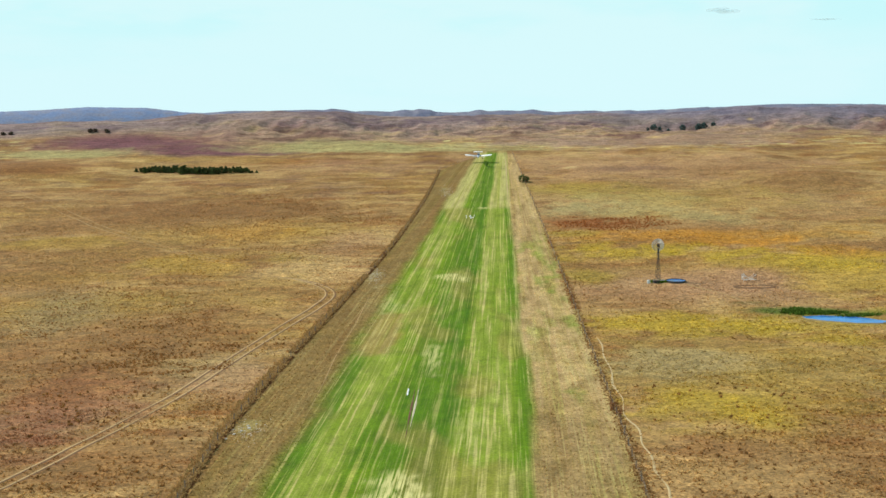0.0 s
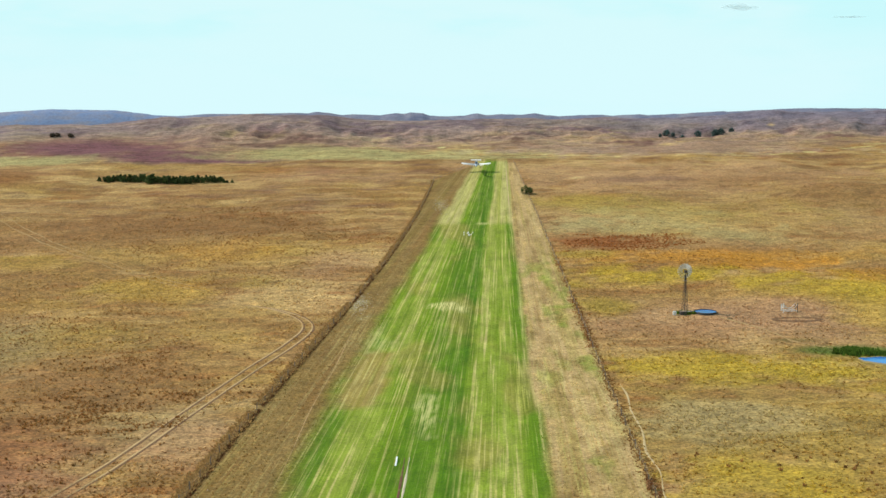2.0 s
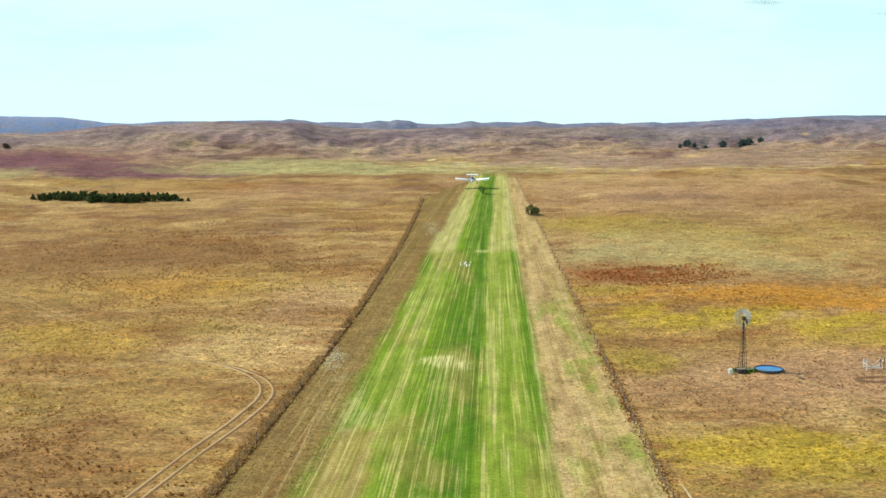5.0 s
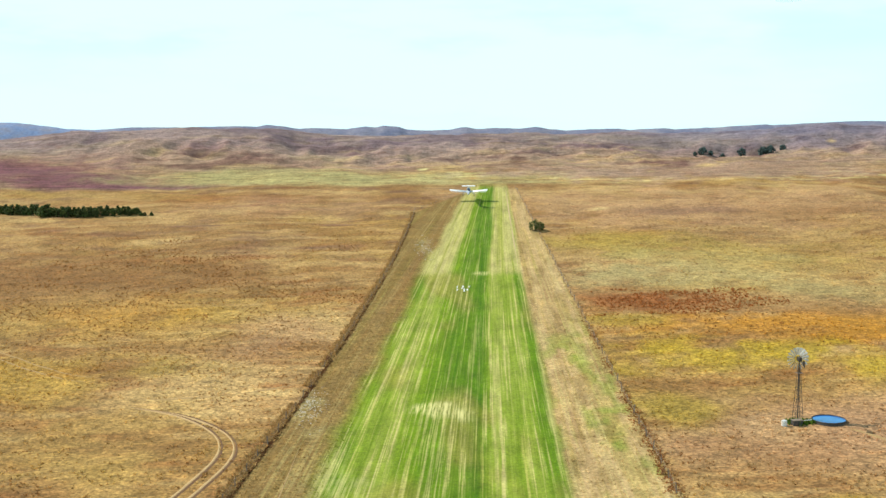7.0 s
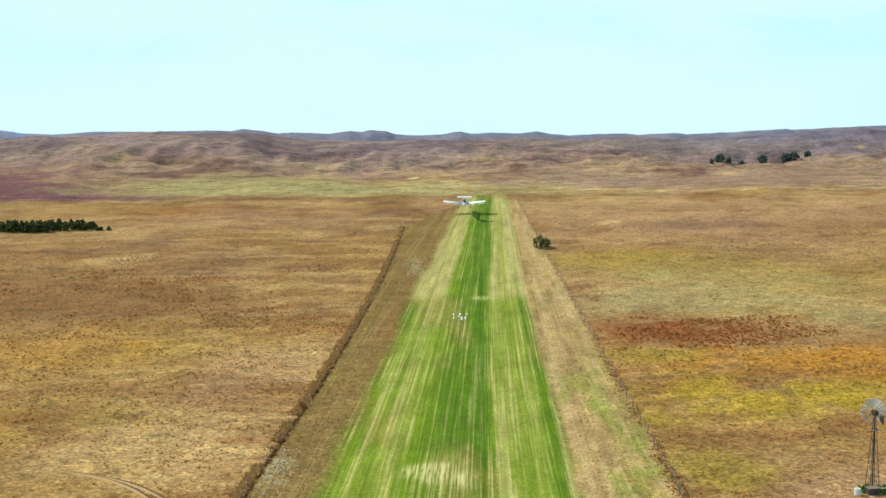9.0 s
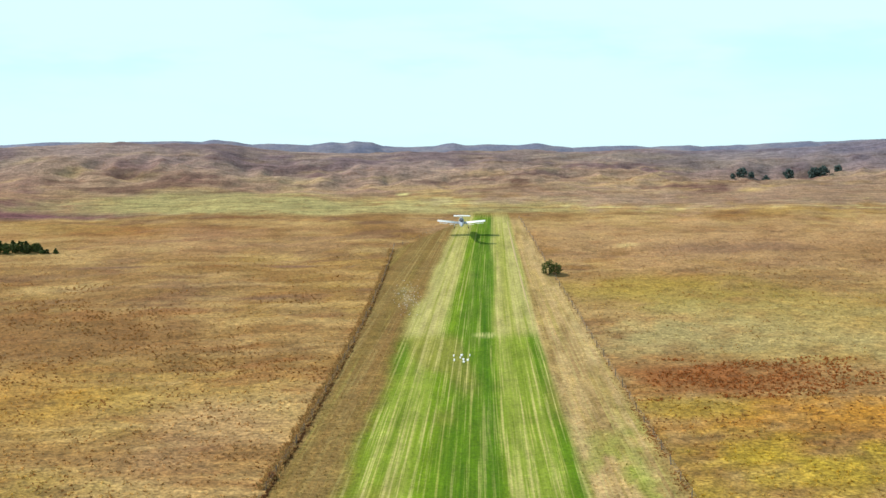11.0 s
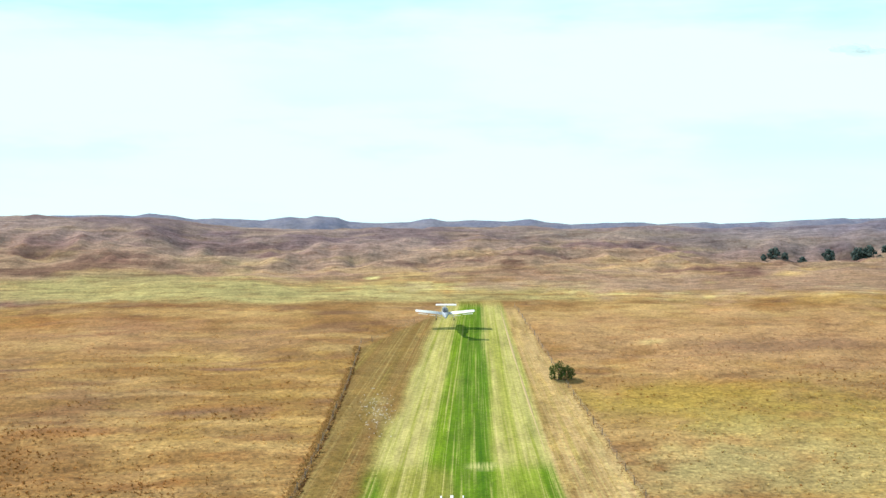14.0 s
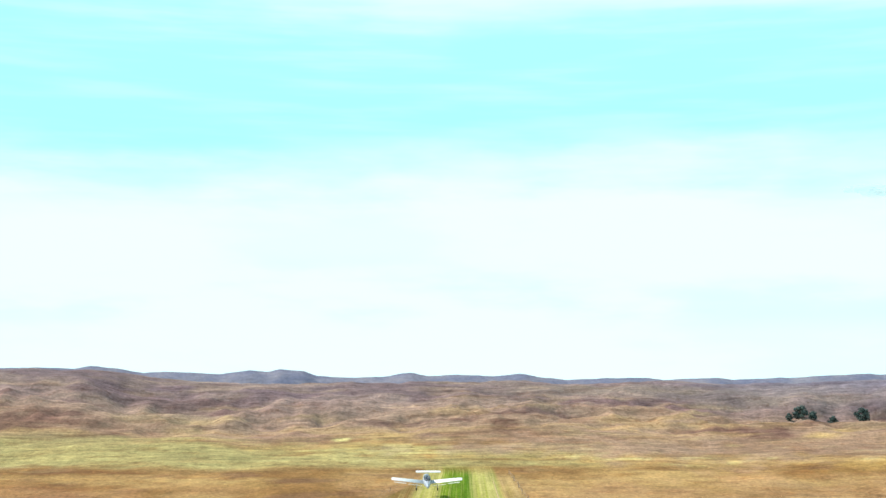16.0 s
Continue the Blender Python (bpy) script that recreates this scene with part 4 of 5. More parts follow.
# ---- prairie grass ----


def prairie():
    n = 130000
    y = 128 + 290 * RNG.random(n) ** 1.25
    x = -10 + (y * 0.40 + 20) * (2 * RNG.random(n) - 1)
    out = (x < fence_left(y) - 0.4) | (x > fence_right(y) + 0.4)
    pond = np.hypot((x - 88.5) / 9.5, (y - 249.5) / 5.6) > 1.05
    rut = np.interp(y, [p[1] for p in RUT], [p[0] for p in RUT])
    out = out & (((np.abs(np.abs(x - rut) - 1.05) > 0.55)) | (y > 287))
    tank = np.hypot(x - 59, y - 286) > 4.0
    clump = fbm(x / 12, y / 9, 3) + 0.35 * fbm(x / 3, y / 3, 2)
    keep = out & pond & tank & (clump + RNG.normal(0, 0.3, n) > -0.05)
    x, y = x[keep], y[keep]
    k = half(y) / 17
    col, _, _ = cover_at(x, y)
    dark = (RNG.random(len(x)) < 0.22)[:, None]
    col = np.where(dark, col * np.array([1.0, 0.88, 0.80]), col * RNG.uniform(1.35, 1.95, (len(x), 1)))
    size = (0.30 + 0.70 * k) * RNG.uniform(0.11, 0.36, len(x))
    ob = blades("prairie_grass", x, y, size, col, lean=1.1, wide=0.36)
    tagged(ob, "clumps of dry tan and brown bunch grass", "grass", kind="stuff")


prairie()


def weed_clumps():
    n = 1100
    left = RNG.random(n) < 0.78
    x = np.where(left, RNG.uniform(-70, -28, n), RNG.uniform(36, 64, n))
    y = np.where(left, RNG.uniform(140, 262, n), RNG.uniform(138, 205, n))
    keep = (x < fence_left(y) - 3) | (x > fence_right(y) + 3)
    keep &= fbm(x / 9 + 3, y / 9, 3) > -0.02
    keep &= np.abs(x - np.interp(y, [p[1] for p in RUT[:8]], [p[0] for p in RUT[:8]])) > 2.2
    x, y = x[keep], y[keep]
    col = np.array(COVERS["brown"])[None, :] * RNG.uniform(1.0, 2.0, (len(x), 1))
    ob = blades("weed_clumps", x, y, RNG.uniform(0.25, 0.5, len(x)), col, per=14, lean=0.55, wide=0.2)
    tagged(ob, "scattered dark brown weed clumps in the dry grass", "weeds", kind="stuff")


weed_clumps()


def mid_weeds(name, label, cover, n, x0, x1, y0, y1, lo, size, scale):
    x, y = RNG.uniform(x0, x1, n), RNG.uniform(y0, y1, n)
    mx, my = (2 * x - x0 - x1) / (x1 - x0), (2 * y - y0 - y1) / (y1 - y0)
    keep = (x < fence_left(y) - 1) | (x > fence_right(y) + 1)
    keep &= fbm(x / scale + 3, y / (scale * 0.35) + 5, 3) - 0.25 * (np.abs(mx) ** 3 + np.abs(my) ** 3) > lo
    x, y = x[keep], y[keep]
    col = np.array(COVERS[cover])[None, :] * RNG.uniform(1.3, 2.1, (len(x), 1))
    ob = blades(name, x, y, RNG.uniform(0.5, 1.0, len(x)) * size, col, per=8, lean=0.7, wide=0.30)
    tagged(ob, label, "weeds", kind="stuff")


mid_weeds("weed_clumps", "dark weed clumps dotted over short dry grass", "brown", 4200, -75, -4, 338, 392, -0.06, 0.27, 12)
mid_weeds("weed_clumps", "small dark weeds sprinkled over tan pasture", "brown", 2200, -75, 0, 296, 345, 0.03, 0.24, 9)
mid_weeds("weed_clumps", "dark weed clumps along a fold in the dry grass", "brown", 1500, -62, -36, 214, 240, -0.02, 0.36, 6)
mid_weeds("weed_clumps", "dark weed clumps dotted over grey-green grass", "brown", 2600, -95, -45, 236, 292, 0.0, 0.30, 9)
mid_weeds("rusty_weeds", "rust-brown weed clumps in the pasture", "red", 1800, 33, 72, 337, 353, -0.14, 0.30, 10)
mid_weeds("weed_clumps", "dark olive weeds dotted through yellow grass", "brown", 900, 34, 80, 318, 340, 0.04, 0.26, 8)
mid_weeds("weed_clumps", "dark weeds sprinkled over golden pasture", "brown", 1000, 34, 110, 355, 412, 0.10, 0.24, 10)


def hay_stubble():
    n = 16000
    y = 128 + 290 * RNG.random(n) ** 1.2
    left = RNG.random(n) < 0.5
    f = RNG.random(n)
    x = np.where(left, fence_left(y) + 0.6 + f * (edge_left(y) - fence_left(y) - 0.6), edge_right(y) + f * (fence_right(y) - edge_right(y) - 0.5))
    col, _, _ = cover_at(x, y)
    col = col * RNG.uniform(1.1, 1.8, (n, 1))
    size = (0.25 + 0.75 * half(y) / 17) * RNG.uniform(0.10, 0.24, n)
    ob = blades("hay_stubble", x, y, size, col, per=3)
    tagged(ob, "short cut hay stubble beside the runway", "grass", kind="stuff")


hay_stubble()

# ---- windmill pump ----


def windmill(x, y, turn):
    root = thing("windmill", x, y, turn)
    H, foot, top = 7.8, 0.56, 0.11
    corner = [(-1, -1), (1, -1), (1, 1), (-1, 1)]

    def at(i, h):
        k = foot + (top - foot) * h / H
        return Vector((corner[i % 4][0] * k, corner[i % 4][1] * k, h))
    for i in range(4):
        bar("leg", at(i, -0.25), at(i, H), 0.036, DARK_STEEL, root, 0.030)
    for h in (1.3, 2.8, 4.3, 5.6, 6.7):
        for i in range(4):
            bar("girt", at(i, h), at(i + 1, h), 0.020, DARK_STEEL, root, sides=6)
    for h0, h1 in ((0.05, 1.3), (1.3, 2.8), (2.8, 4.3), (4.3, 5.6)):
        for i in range(4):
            bar("brace", at(i, h0), at(i + 1, h1), 0.016, DARK_STEEL, root, sides=5)
    box("platform", (0.95, 0.95, 0.05), pose(0, 0, 6.7), WOOD_POST, root)
    bar("pump_rod", (0, 0, 0.1), (0, 0, 7.9), 0.085, DARK_STEEL, root)
    box("gearbox", (0.46, 0.8, 0.62), pose(0, 0.0, 8.6), DARK_STEEL, root, 0.06)
    bar("mast", (0, 0, 7.3), (0, 0, 8.2), 0.07, DARK_STEEL, root)
    hub = bar("hub", (0, -0.30, 8.6), (0, -0.62, 8.6), 0.30, DARK_STEEL, root, 0.14, 12)
    R = 1.56
    for rr, thick in ((0.62, 0.018), (1.22, 0.018)):
        bm = bmesh.new()
        pts = [Vector((math.cos(a) * rr, -0.55, 8.6 + math.sin(a) * rr)) for a in [2 * math.pi * k / 36 for k in range(36)]]
        for a, b in zip(pts, pts[1:] + pts[:1]):
            add_bar(bm, a, b, thick, sides=5)
        part("ring", bm, GALV, root)
    for k in range(6):
        a = 2 * math.pi * (k + 0.25) / 6
        bar("spoke", (0, -0.5, 8.6), (math.cos(a) * 1.24, -0.55, 8.6 + math.sin(a) * 1.24), 0.02, DARK_STEEL, root, sides=5)
    for k in range(18):
        # curved sheet blade, pitched like a fan's
        a = 2 * math.pi * k / 18
        bm = bmesh.new()
        m = Matrix.Translation((0, -0.55, 8.6)) @ Matrix.Rotation(-a, 4, "Y")
        rows = []
        for r, w in ((0.50, 0.085), (0.85, 0.135), (1.2, 0.19), (R, 0.235)):
            row = []
            for s in (-1, -0.33, 0.33, 1):
                pitch = radians(-38)
                row.append(bm.verts.new(m @ Vector((0.84 * w * s * math.cos(pitch), w * s * math.sin(pitch) + 0.05 * (1 - s * s), r))))
            rows.append(row)
        for p, q in zip(rows, rows[1:]):
            for i in range(3):
                bm.faces.new((p[i], p[i + 1], q[i + 1], q[i]))
        bmesh.ops.solidify(bm, geom=list(bm.faces), thickness=0.012)
        part("blade", bm, GALV, hub)
    bar("tail_boom", (0, 0.25, 8.35), (0.35, 2.2, 8.45), 0.035, DARK_STEEL, root)
    bm = bmesh.new()
    prof = [(1.5, -0.28), (2.7, -0.52), (2.9, 0.0), (2.7, 0.52), (1.5, 0.28)]
    f = bm.faces.new([bm.verts.new((0.16 * p, p, 8.42 + q)) for p, q in prof])
    bmesh.ops.solidify(bm, geom=[f], thickness=0.02)
    part("tail_vane", bm, DARK_STEEL, root, "flat dark steel tail vane")
    for i in range(4):
        p = at(i, 0)
        box("footing", (0.4, 0.4, 0.5), pose(p.x, p.y, -0.15), CONCRETE, root, 0.03)
    tagged(root, "steel lattice windmill pump with galvanised fan wheel", "windmill")


windmill(55.0, 286.2, 186)


def stock_tank(x, y, r):
    root = thing("stock_tank", x, y, sink=0.30)
    bm = bmesh.new()
    prof = [(r - 0.05, 0.42), (r - 0.05, 0.62), (r, 0.66), (r + 0.05, 0.62), (r + 0.03, 0.35), (r + 0.05, 0.32), (r + 0.03, 0.28), (r + 0.03, -0.25)]
    rings = [[bm.verts.new((math.cos(a) * q, math.sin(a) * q, h)) for a in [2 * math.pi * k / 56 for k in range(56)]] for q, h in prof]
    for a, b in zip(rings, rings[1:]):
        for i in range(56):
            bm.faces.new((a[i], b[i], b[(i + 1) % 56], a[(i + 1) % 56]))
    part("rim", bm, DARK_STEEL, root, "dark corrugated steel tank wall")
    bm = bmesh.new()
    bmesh.ops.create_circle(bm, cap_ends=True, segments=56, radius=r - 0.04, matrix=Matrix.Translation((0, 0, 0.52)))
    part("water", bm, TANK_WATER, root, "blue water surface")
    tagged(root, "round steel stock tank full of blue water", "water tank")


stock_tank(59.2, 285.7, 2.3)


def pump_stand(x, y):
    root = thing("pump_box", x, y, 8)
    box("body", (1.4, 0.9, 0.7), pose(0.4, 0, 0.33), DARK_STEEL, root, 0.05)
    box("lid", (1.5, 1.0, 0.07), pose(0.4, 0, 0.71), WOOD_POST, root, 0.02)
    bar("pipe", (1.0, -0.2, 0.6), (2.4, -0.3, 0.72), 0.05, GALV, root)
    tagged(root, "low dark pump box with outlet pipe beside windmill", "pump box")
    drum = thing("drum", x - 1.5, y - 0.4)
    bm = bmesh.new()
    bmesh.ops.create_cone(bm, cap_ends=True, segments=24, radius1=0.38, radius2=0.38, depth=0.8, matrix=Matrix.Translation((0, 0, 0.38)))
    edges = [e for e in bm.edges if abs(e.verts[0].co.z - e.verts[1].co.z) < 0.01 and len(e.link_faces) == 2]
    bmesh.ops.bevel(bm, geom=edges, offset=0.05, segments=2, affect="EDGES")
    part("shell", bm, GALV, drum)
    for h in (0.25, 0.52):
        bm = bmesh.new()
        bmesh.ops.create_cone(bm, cap_ends=True, segments=24, radius1=0.40, radius2=0.40, depth=0.05, matrix=Matrix.Translation((0, 0, h)))
        part("hoop", bm, GALV, drum)
    tagged(drum, "pale grey upright drum on the ground beside pump box", "drum")


pump_stand(53.9, 284.2)


def feed_bunk(x, y):
    root = thing("cattle_rack", x, y, 6)
    w, h = 3.0, 1.9
    for sx, mat in ((-1, WHITE_PAINT), (1, DARK_STEEL)):
        for sy in (-0.6, 0.6):
            bar("post", (sx * w / 2, sy, -0.2), (sx * w / 2, sy, h if sy < 0 else h * 0.8), 0.07, mat, root)
        bar("end_rail", (sx * w / 2, -0.6, 1.0), (sx * w / 2, 0.6, 0.9), 0.05, mat, root)
    for sy in (-0.6, 0.6):
        bar("rail", (-w / 2, sy, 0.25), (w / 2, sy, 0.25), 0.06, WHITE_PAINT, root)
        pts = [Vector((-w / 2 + w * k / 8, sy, h * 0.85 - 1.0 * math.sin(math.pi * k / 8))) for k in range(9)]
        bm = bmesh.new()
        for a, b in zip(pts, pts[1:]):
            add_bar(bm, a, b, 0.04, sides=6)
        part("sling", bm, GALV, root, "sagging grey rail")
    tagged(root, "white pipe cattle rack with sagging rail on bare earth", "rack")


feed_bunk(76.6, 285.6)
RING = [(77.0 + 4.9 * math.cos(a), 280.6 + 1.3 * math.sin(a)) for a in [math.pi * k / 8 for k in range(17)]]
ribbon("trampled_ring", RING, 1.3, RUT_SHADE_EARTH, "ring of dark trampled earth beside the cattle rack", "bare earth", 0.08)


def pond():
    cx, cy = 87.6, 249.5
    n = 72
    pts = []
    for k in range(n):
        a = 2 * math.pi * k / n
        r = 1 + 0.22 * float(fbm(np.array([math.cos(a) * 1.7 + 5]), np.array([math.sin(a) * 1.7]), 3)[0])
        pts.append((cx + math.cos(a) * 7.6 * r, cy + math.sin(a) * 3.5 * r - 0.34 * math.cos(a) * 7.6 * r))
    z = max(float(height(np.array([p[0]]), np.array([p[1]]))[0]) for p in pts) + 0.04
    rings = []
    for q, dz in ((1.07, -0.9), (1.015, 0.02), (1.0, 0.0)):
        rings.append([(cx + (x - cx) * q, cy + (y - cy) * q, z + dz) for x, y in pts])
    verts = [p for ring in rings for p in ring]
    faces = [(a * n + i, a * n + (i + 1) % n, (a + 1) * n + (i + 1) % n, (a + 1) * n + i) for a in range(2) for i in range(n)]
    ob = mesh_object("pond_bank", verts, faces, MUD_BANK, smooth_shade=True)
    tagged(ob, "muddy bank round the pond", "bank", kind="structure")
    bm = bmesh.new()
    bm.faces.new([bm.verts.new((x, y, z)) for x, y in pts])
    me = bpy.data.meshes.new("pond")
    bm.to_mesh(me)
    bm.free()
    me.materials.append(POND_WATER)
    tagged(new("pond", me), "small blue prairie pond with green reeds", "pond", kind="structure")


pond()


def reeds(cx, cy, rx, ry, n, tall):
    x, y = cx + rx * RNG.normal(0, 0.5, n), cy + ry * RNG.normal(0, 0.5, n)
    col = np.array(COVERS["reed"])[None, :] * RNG.uniform(0.9, 1.9, (n, 1))
    ob = blades("reeds", x, y, tall * RNG.uniform(0.6, 1.3, n), col, per=5, lean=0.25)
    tagged(ob, "dark green reeds on the pond bank", "reeds", kind="stuff")


reeds(80.2, 256.6, 3.0, 1.5, 1000, 0.6)
reeds(85.0, 255.4, 4.0, 0.9, 420, 0.45)
reeds(92.0, 252.6, 4.0, 0.8, 260, 0.4)
reeds(54.9, 285.0, 1.6, 0.7, 160, 0.5)

# ---- trees and bushes ----


def limb_tree(name, h, spread, leaf_mat, clumps, count, leaf, trunk=0.18, crown_from=0.35, cone=False):
    """A tapered trunk with limbs, and a crown of small leaves round the limb ends."""
    root = new(name)
    root.empty_display_size = 0.3
    bar("trunk", (0, 0, -0.3), (0.05 * h, 0, h * 0.75), trunk, BARK, root, trunk * 0.3)
    bm = bmesh.new()
    cs, rs = [], []
    for k in range(clumps):
        f = (k + 0.5) / clumps
        a = 2.4 * k + random.uniform(-0.4, 0.4)
        zz = h * (crown_from + (1 - crown_from) * f) * random.uniform(0.93, 1.05)
        if cone:
            rr = spread * (1.05 - f) * random.uniform(0.5, 0.9)
            r = spread * (0.62 - 0.42 * f) * random.uniform(0.8, 1.2)
        else:
            rr = spread * math.sin(math.pi * (0.18 + 0.72 * f)) * random.uniform(0.35, 0.85)
            r = spread * random.uniform(0.28, 0.46)
        c = (math.cos(a) * rr, math.sin(a) * rr, zz)
        add_bar(bm, (0.02 * h, 0, max(0.1, zz - 0.25 * h)), c, trunk * 0.28, trunk * 0.1, 5)
        cs.append(c)
        rs.append(r)
    part("limbs", bm, BARK, root)
    crown(cs, rs, count, leaf, leaf_mat, "crown", root)
    return root


def plant(master, x, y, scale, turn, sink=0.1):
    z = float(height(np.array([x]), np.array([y]))[0]) - sink
    master.scale = (scale,) * 3
    return copy_thing(master, pose(x, y, z, 0, 0, turn))


def forget(master):
    for o in (*master.children_recursive, master):
        bpy.data.objects.remove(o)


random.seed(11)
cedars = [limb_tree("cedar_tree", 1.75 + 0.2 * k, 1.0 + 0.1 * k, CEDAR, 13, 260, 0.17, 0.08, 0.08, k == 2) for k in range(3)]
for k in range(3):
    tagged(cedars[k], "dark green cedar in a dense shelterbelt row", "tree", "shelterbelt cedars")
for row in range(2):
    for k in range(34):
        f = (k + 0.5 * row) / 33.5
        x = -100.5 + 42.5 * f + random.uniform(-0.25, 0.25)
        y = 413.0 - 2.0 * f + 0.9 * math.sin(f * 9) + 1.6 * row + random.uniform(-0.5, 0.5)
        if (row == 1 and f > 0.94) or (row == 0 and (0.30 < f < 0.34 or f < 0.03)):
            continue
        big = 0.66 + 0.34 * math.sin(math.pi * min(1, f * 1.05)) + random.uniform(-0.15, 0.15)
        plant(random.choice(cedars), x, y, big * (0.75 if f > 0.9 else 1), random.uniform(0, 360))
for c in cedars:
    forget(c)

grove = [limb_tree("cottonwood", 3.4, 1.9 + 0.2 * k, HAZY_LEAF, 13, 110, 0.26, 0.16, 0.2) for k in range(3)]
for g in grove:
    tagged(g, "dark green cottonwood in a far ranch grove", "tree", "far grove trees")
for x, y, s in ((81.9, 460.0, 0.36), (84.1, 460.7, 0.6), (86.6, 461.4, 0.4), (89.5, 460.0, 0.47), (95.2, 460.7, 0.7), (101.3, 461.4, 0.72), (102.9, 460.0, 0.74), (106.6, 460.7, 0.47)):
    plant(random.choice(grove), x, y, s, random.uniform(0, 360), 0.05)
for g in grove:
    forget(g)

thicket = limb_tree("thicket", 2.0, 2.1, THICKET, 12, 120, 0.22, 0.10, 0.12)
tagged(thicket, "low brown thicket on a far slope", "bush", "far brown thickets")
for x, y, s in ((-128.6, 462.5, 0.55), (-126.9, 462.8, 0.5), (-122.4, 462.5, 0.55), (-158.5, 462, 0.5), (-161.5, 462, 0.5), (-164.5, 462, 0.5)):
    plant(thicket, x, y, s, random.uniform(0, 360), 0.05)
forget(thicket)

lone = limb_tree("bush", 3.2, 1.9, BUSH_LEAF, 14, 150, 0.16, 0.12, 0.16)
tagged(lone, "round dark green bush beside the fence line", "bush")
plant(lone, 30.1, 394.0, 0.75, 20)
plant(lone, 31.6, 394.4, 0.55, 130)
forget(lone)

rust = limb_tree("shrub", 1.3, 0.9, SHRUB, 9, 300, 0.10, 0.05, 0.1)
tagged(rust, "rust-brown leafless shrub on the fence line", "shrub")
for x, y, s in ((30.6, 189, 1.0), (31.0, 185.5, 0.8), (30.9, 192.5, 0.65), (32.3, 268, 0.7), (-29.8, 176, 0.5), (-11.5, 316, 0.7)):
    plant(rust, x, y, s, random.uniform(0, 360), 0.05)
forget(rust)

# ---- runway markings and stones ----


def marker_tile(x, y, w, l, turn):
    z = float(height(np.array([x]), np.array([y]))[0])
    bm = bmesh.new()
    add_box(bm, (w, l, 0.10), pose(0, 0, 0.03), 0.02)
    me = bpy.data.meshes.new("runway_marker")
    bm.to_mesh(me)
    bm.free()
    me.materials.append(WHITE_PAINT)
    root = bpy.data.objects.new("runway_marker", me)
    scene.collection.objects.link(root)
    root.matrix_basis = pose(x, y, z, math.degrees(math.atan(0.15)), 0, turn)
    tagged(root, "white painted marker laid flat on the runway grass", "marker", "runway numeral markers")


for dx, dy, w, l in ((-0.85, 1.0, 0.22, 1.1), (-0.90, -0.8, 0.22, 1.1), (0.28, 1.1, 0.40, 0.9), (0.02, 0.1, 0.26, 0.8), (0.42, -0.6, 0.34, 0.9), (0.38, -1.6, 0.40, 0.8),
                     (1.0, -0.9, 0.36, 0.9), (1.45, 1.0, 0.18, 0.9)):
    marker_tile(11.9 + dx, 355.0 + dy, w * 0.8, l * 0.8, -5)
marker_tile(-2.62, 201.0, 0.24, 4.6, -3)
ribbon("chalk_line", [(-0.75, 204), (-1.05, 197), (-1.35, 190), (-1.75, 181)], 0.30, CHALK, "faded white chalk line on the runway grass", "chalk line", 0.06)
ribbon("bare_streak", [(-1.45, 204), (-1.65, 197), (-1.95, 188), (-2.3, 176)], 0.34, DARK_SOIL, "dark reddish bare streak in the runway grass", "bare streak", 0.05)


def stones():
    bm = bmesh.new()
    bmesh.ops.create_icosphere(bm, subdivisions=2, radius=0.4)
    for v in bm.verts:
        v.co *= 1 + 0.25 * noise.noise(v.co * 3)
        v.co.z *= 0.5
    me = bpy.data.meshes.new("stone")
    bm.to_mesh(me)
    bm.free()
    me.materials.append(CONCRETE)
    for x, y, s in ((-26.6, 182.4, 0.7), (-27.6, 180.9, 0.55), (-28.4, 179.2, 0.6), (-25.8, 184.6, 0.4), (-27.0, 183.8, 0.5), (-29.3, 176.8, 0.5), (-28.9, 181.7, 0.35)):
        ob = new("stone", me)
        ob.matrix_basis = pose(x, y, float(height(np.array([x]), np.array([y]))[0]) + 0.05, 0, 0, s * 400) @ Matrix.Diagonal((s * 1.3, s, s, 1))
        tagged(ob, "pale stone lying in mown grass", "stone", "pale stones by the fence")


stones()


def pebbles():
    """White rubble strewn over the mown strip."""
    for px, py, rx, ry, n in ((-13.2, 296, 1.5, 4.5, 260), (5.2, 383, 1.2, 4.0, 120), (-27.2, 181, 2.0, 4.0, 160)):
        x, y = px + rx * RNG.normal(0, 0.9, n), py + ry * RNG.normal(0, 0.9, n)
        keep = (x > fence_left(y) + 0.6) & (x < edge_left(y))
        x, y = x[keep], y[keep]
        r = RNG.uniform(0.04, 0.11, len(x))
        z = height(x, y)
        verts, faces = [], []
        for i in range(len(x)):
            a0 = RNG.random() * 6.28
            for k in range(5):
                a = a0 + 2 * math.pi * k / 5
                q = r[i] * (0.8 + 0.4 * RNG.random())
                verts.append((x[i] + math.cos(a) * q * 1.4, y[i] + math.sin(a) * q, z[i] - 0.02))
            verts.append((x[i], y[i], z[i] + r[i] * 0.8))
            faces += [(6 * i + k, 6 * i + (k + 1) % 5, 6 * i + 5) for k in range(5)]
        ob = mesh_object("pebbles", verts, faces, CONCRETE)
        tagged(ob, "scatter of small pale stones on the mown strip", "pebbles", kind="stuff")


pebbles()

# ---- aeroplane ----


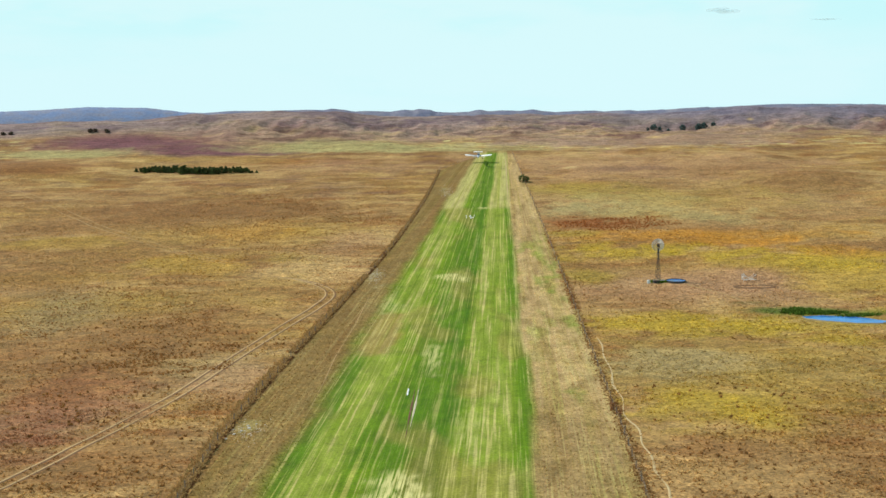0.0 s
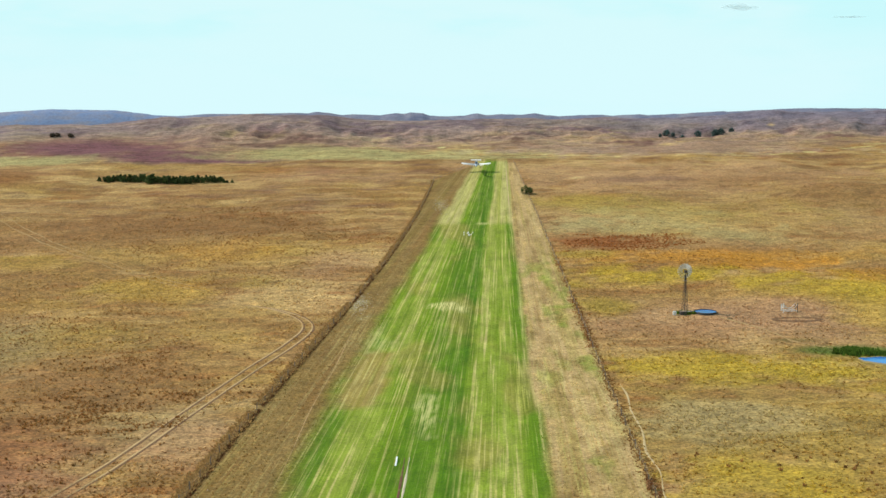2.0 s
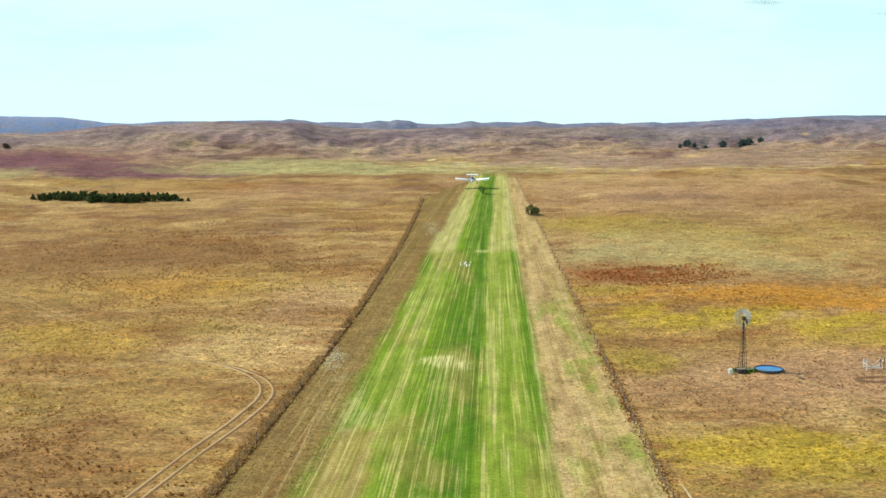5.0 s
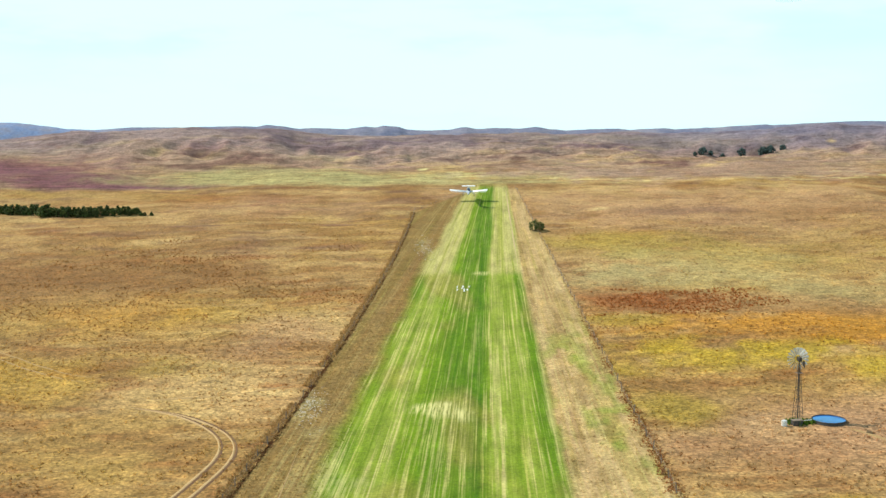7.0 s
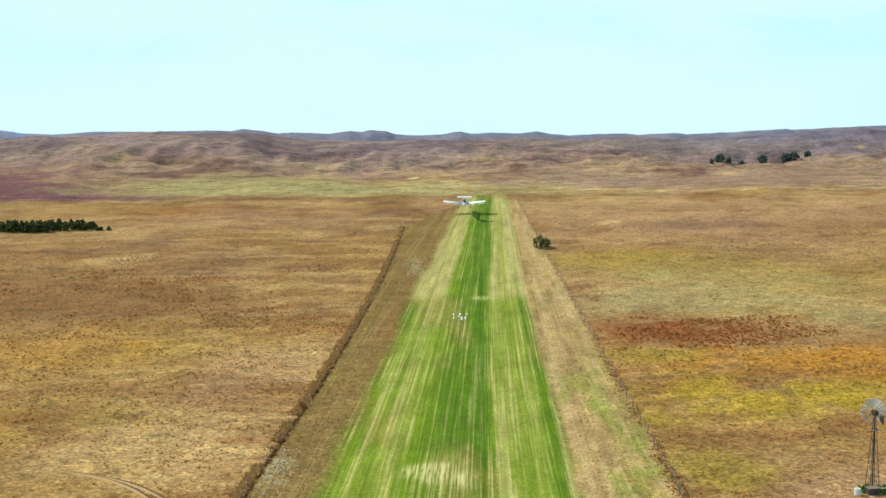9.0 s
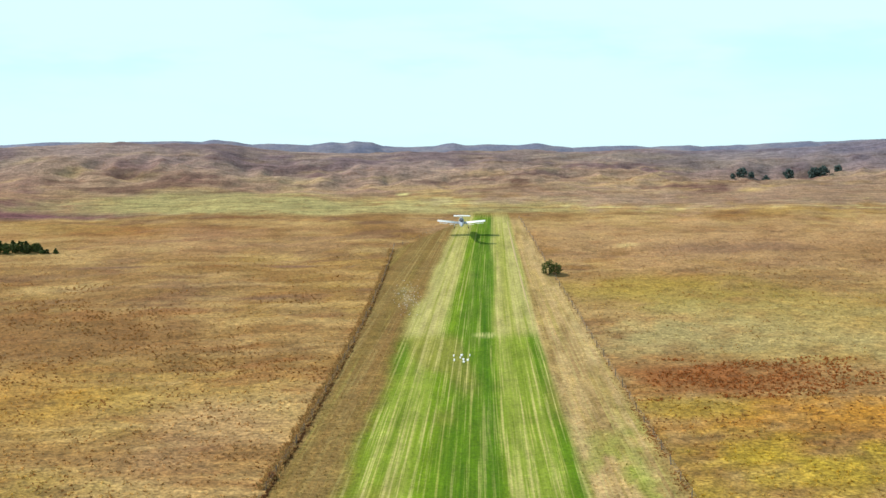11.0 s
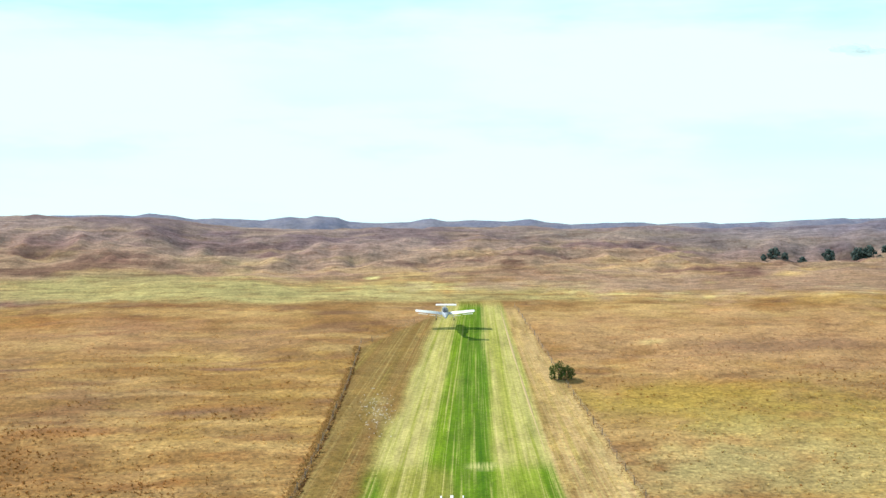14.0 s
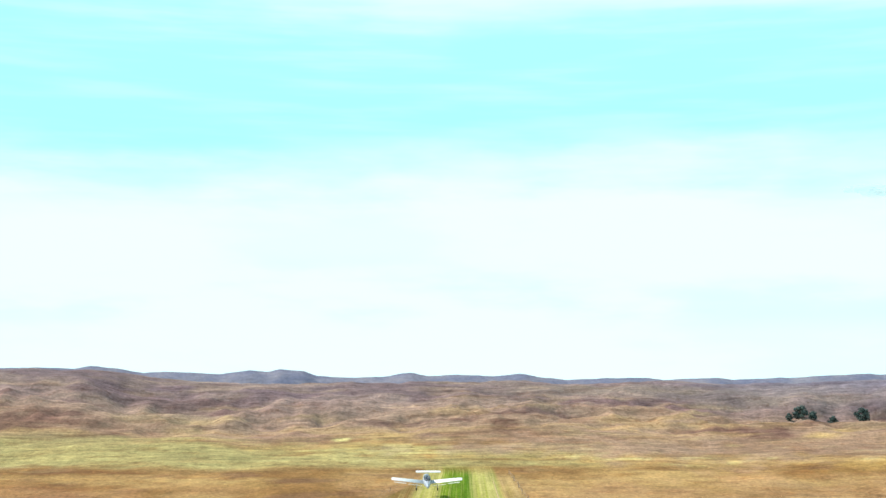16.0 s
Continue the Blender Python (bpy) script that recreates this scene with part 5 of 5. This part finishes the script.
def aeroplane(x, y, turn):
    root = new("aeroplane")
    root.empty_display_size = 0.5
    root.matrix_basis = pose(x, y, float(height(np.array([x]), np.array([y]))[0]) + 1.2, 11, 0, turn) @ Matrix.Diagonal((0.92, 0.92, 0.92, 1))
    # fuselage, nose along +y
    rings = []
    for yy, w, h, zc in ((3.05, 0.18, 0.2, 1.25), (2.8, 0.42, 0.42, 1.25), (2.0, 0.52, 0.50, 1.27), (1.2, 0.56, 0.58, 1.32), (0.2, 0.57, 0.64, 1.36), (-0.8, 0.52, 0.58, 1.38),
                         (-1.8, 0.36, 0.42, 1.42), (-3.0, 0.20, 0.26, 1.50), (-3.9, 0.09, 0.14, 1.58)):
        ring = []
        for k in range(18):
            a = 2 * math.pi * k / 18
            cx, cz = math.cos(a), math.sin(a)
            ring.append((w * abs(cx) ** 0.8 * (1 if cx > 0 else -1), yy, zc + h * abs(cz) ** 0.8 * (1 if cz > 0 else -1)))
        rings.append(ring)
    loft("fuselage", rings, GREY_PAINT, root, label="blue-grey painted fuselage")
    rings = []
    for yy, w, h in ((1.35, 0.30, 0.05), (0.8, 0.48, 0.34), (0.0, 0.50, 0.42), (-0.8, 0.42, 0.36), (-1.6, 0.22, 0.08)):
        rings.append([(w * math.cos(a), yy, 1.78 + h * math.sin(a)) for a in [2 * math.pi * k / 16 for k in range(16)]])
    loft("canopy", rings, DARK_GLASS, root, label="dark cabin glazing")

    def aerofoil(name, span0, span1, chord0, chord1, y0, y1, z0, z1, thick, parent, label=""):
        rr = []
        for s, c, yy, zz in ((span0, chord0, y0, z0), (span0 + (span1 - span0) * 0.97, chord1 * 1.02, y0 + (y1 - y0) * 0.97, z0 + (z1 - z0) * 0.97), (span1, chord1 * 0.7, y1, z1)):
            rr.append([(s, yy + c * (0.5 - 0.5 * (1 - math.cos(a)) ), zz + thick * c * math.sin(a) * (0.6 + 0.4 * math.cos(a))) for a in [2 * math.pi * k / 14 for k in range(14)]])
        return loft(name, rr, WHITE_PAINT, parent, label=label)
    for s in (-1, 1):
        wing = aerofoil("wing", s * 0.35, s * 5.0, 1.65, 1.25, 0.9, 0.75, 0.95, 1.50, 0.11, root, "white low-set wing")
        box("flap", (1.9, 0.22, 0.035), pose(s * 1.7, -0.82, 1.08, -8, -s * 6.7, 0), WHITE_PAINT, wing, 0.01)
        box("aileron", (1.7, 0.20, 0.03), pose(s * 3.75, -0.62, 1.33, 0, -s * 6.7, 0), WHITE_PAINT, wing, 0.01)
    bm = bmesh.new()
    f = bm.faces.new([bm.verts.new(p) for p in ((0, -2.7, 1.65), (0, -3.95, 1.6), (0, -4.1, 3.75), (0, -3.4, 3.75))])
    bmesh.ops.solidify(bm, geom=[f], thickness=0.09)
    part("fin", bm, WHITE_PAINT, root, "swept white tail fin")
    bm = bmesh.new()
    bmesh.ops.create_cube(bm, size=1.0, matrix=pose(0, -3.72, 3.78) @ Matrix.Diagonal((3.4, 0.85, 0.09, 1)))
    bmesh.ops.bevel(bm, geom=list(bm.edges), offset=0.03, segments=2, affect="EDGES")
    part("tailplane", bm, WHITE_PAINT, root, "white tailplane on top of the fin")
    for px, py in ((-1.5, 0.0), (1.5, 0.0), (0.0, 2.2)):
        leg = bar("gear_leg", (px, py, 0.2), (px * 0.95, py, 1.0), 0.05, GREY_PAINT, root)
        bm = bmesh.new()
        bmesh.ops.create_cone(bm, cap_ends=True, segments=20, radius1=0.22, radius2=0.22, depth=0.16, matrix=pose(px, py, 0.21, 0, 90, 0))
        bmesh.ops.bevel(bm, geom=[e for e in bm.edges if len(e.link_faces) == 2 and abs(e.calc_face_angle()) > 1.2], offset=0.05, segments=2, affect="EDGES")
        part("wheel", bm, RUBBER, leg)
    spin = bar("spinner", (0, 3.0, 1.25), (0, 3.35, 1.25), 0.15, WHITE_PAINT, root, 0.03, 14)
    for a in (0, 180):
        box("propeller_blade", (0.12, 0.035, 0.9), Matrix.Translation((0, 3.14, 1.25)) @ pose(0, 0, 0, 0, a + 35, 0) @ pose(0, 0, 0.48, 0, 0, 25), DARK_STEEL, spin, 0.01)
    tagged(root, "small white low-wing aeroplane lifting off the grass runway", "aeroplane")


aeroplane(16.6, 418.0, -3)


# ---- small clouds ----


def cloud(x, y, z, w, h, n):
    m = Nodes("thin_cloud", 1.0)
    obj = m.add("ShaderNodeTexCoord").outputs["Object"]
    m.bsdf.inputs["Base Color"].default_value = (0.72, 0.92, 0.98, 1)
    m.link(m.span(m.noise(obj, 0.15, 2), 0.35, 0.7, 0.05, 0.15), m.bsdf.inputs["Alpha"])
    bm = bmesh.new()
    for k in range(n):
        f = (k + 0.5) / n * 2 - 1
        r = h * (1 - 0.6 * f * f) * random.uniform(0.7, 1.1)
        bmesh.ops.create_icosphere(bm, subdivisions=2, radius=1.0, matrix=pose(f * w * 0.42, random.uniform(-2, 2), random.uniform(-0.3, 0.3) * h) @ Matrix.Diagonal((w / n * 1.5, 2.5, r, 1)))
    for v in bm.verts:
        v.co.z *= 0.7 if v.co.z < 0 else 1
    me = bpy.data.meshes.new("cloud")
    bm.to_mesh(me)
    bm.free()
    for p in me.polygons:
        p.use_smooth = True
    me.materials.append(m.mat)
    ob = new("cloud", me)
    ob.location = (x, y, z)
    tagged(ob, "thin grey-blue cloud wisp in a pale sky", "cloud", kind="structure")


cloud(119.6, 505, 74.0, 10.5, 1.5, 4)
cloud(162.0, 505, 70.3, 9.0, 0.5, 3)
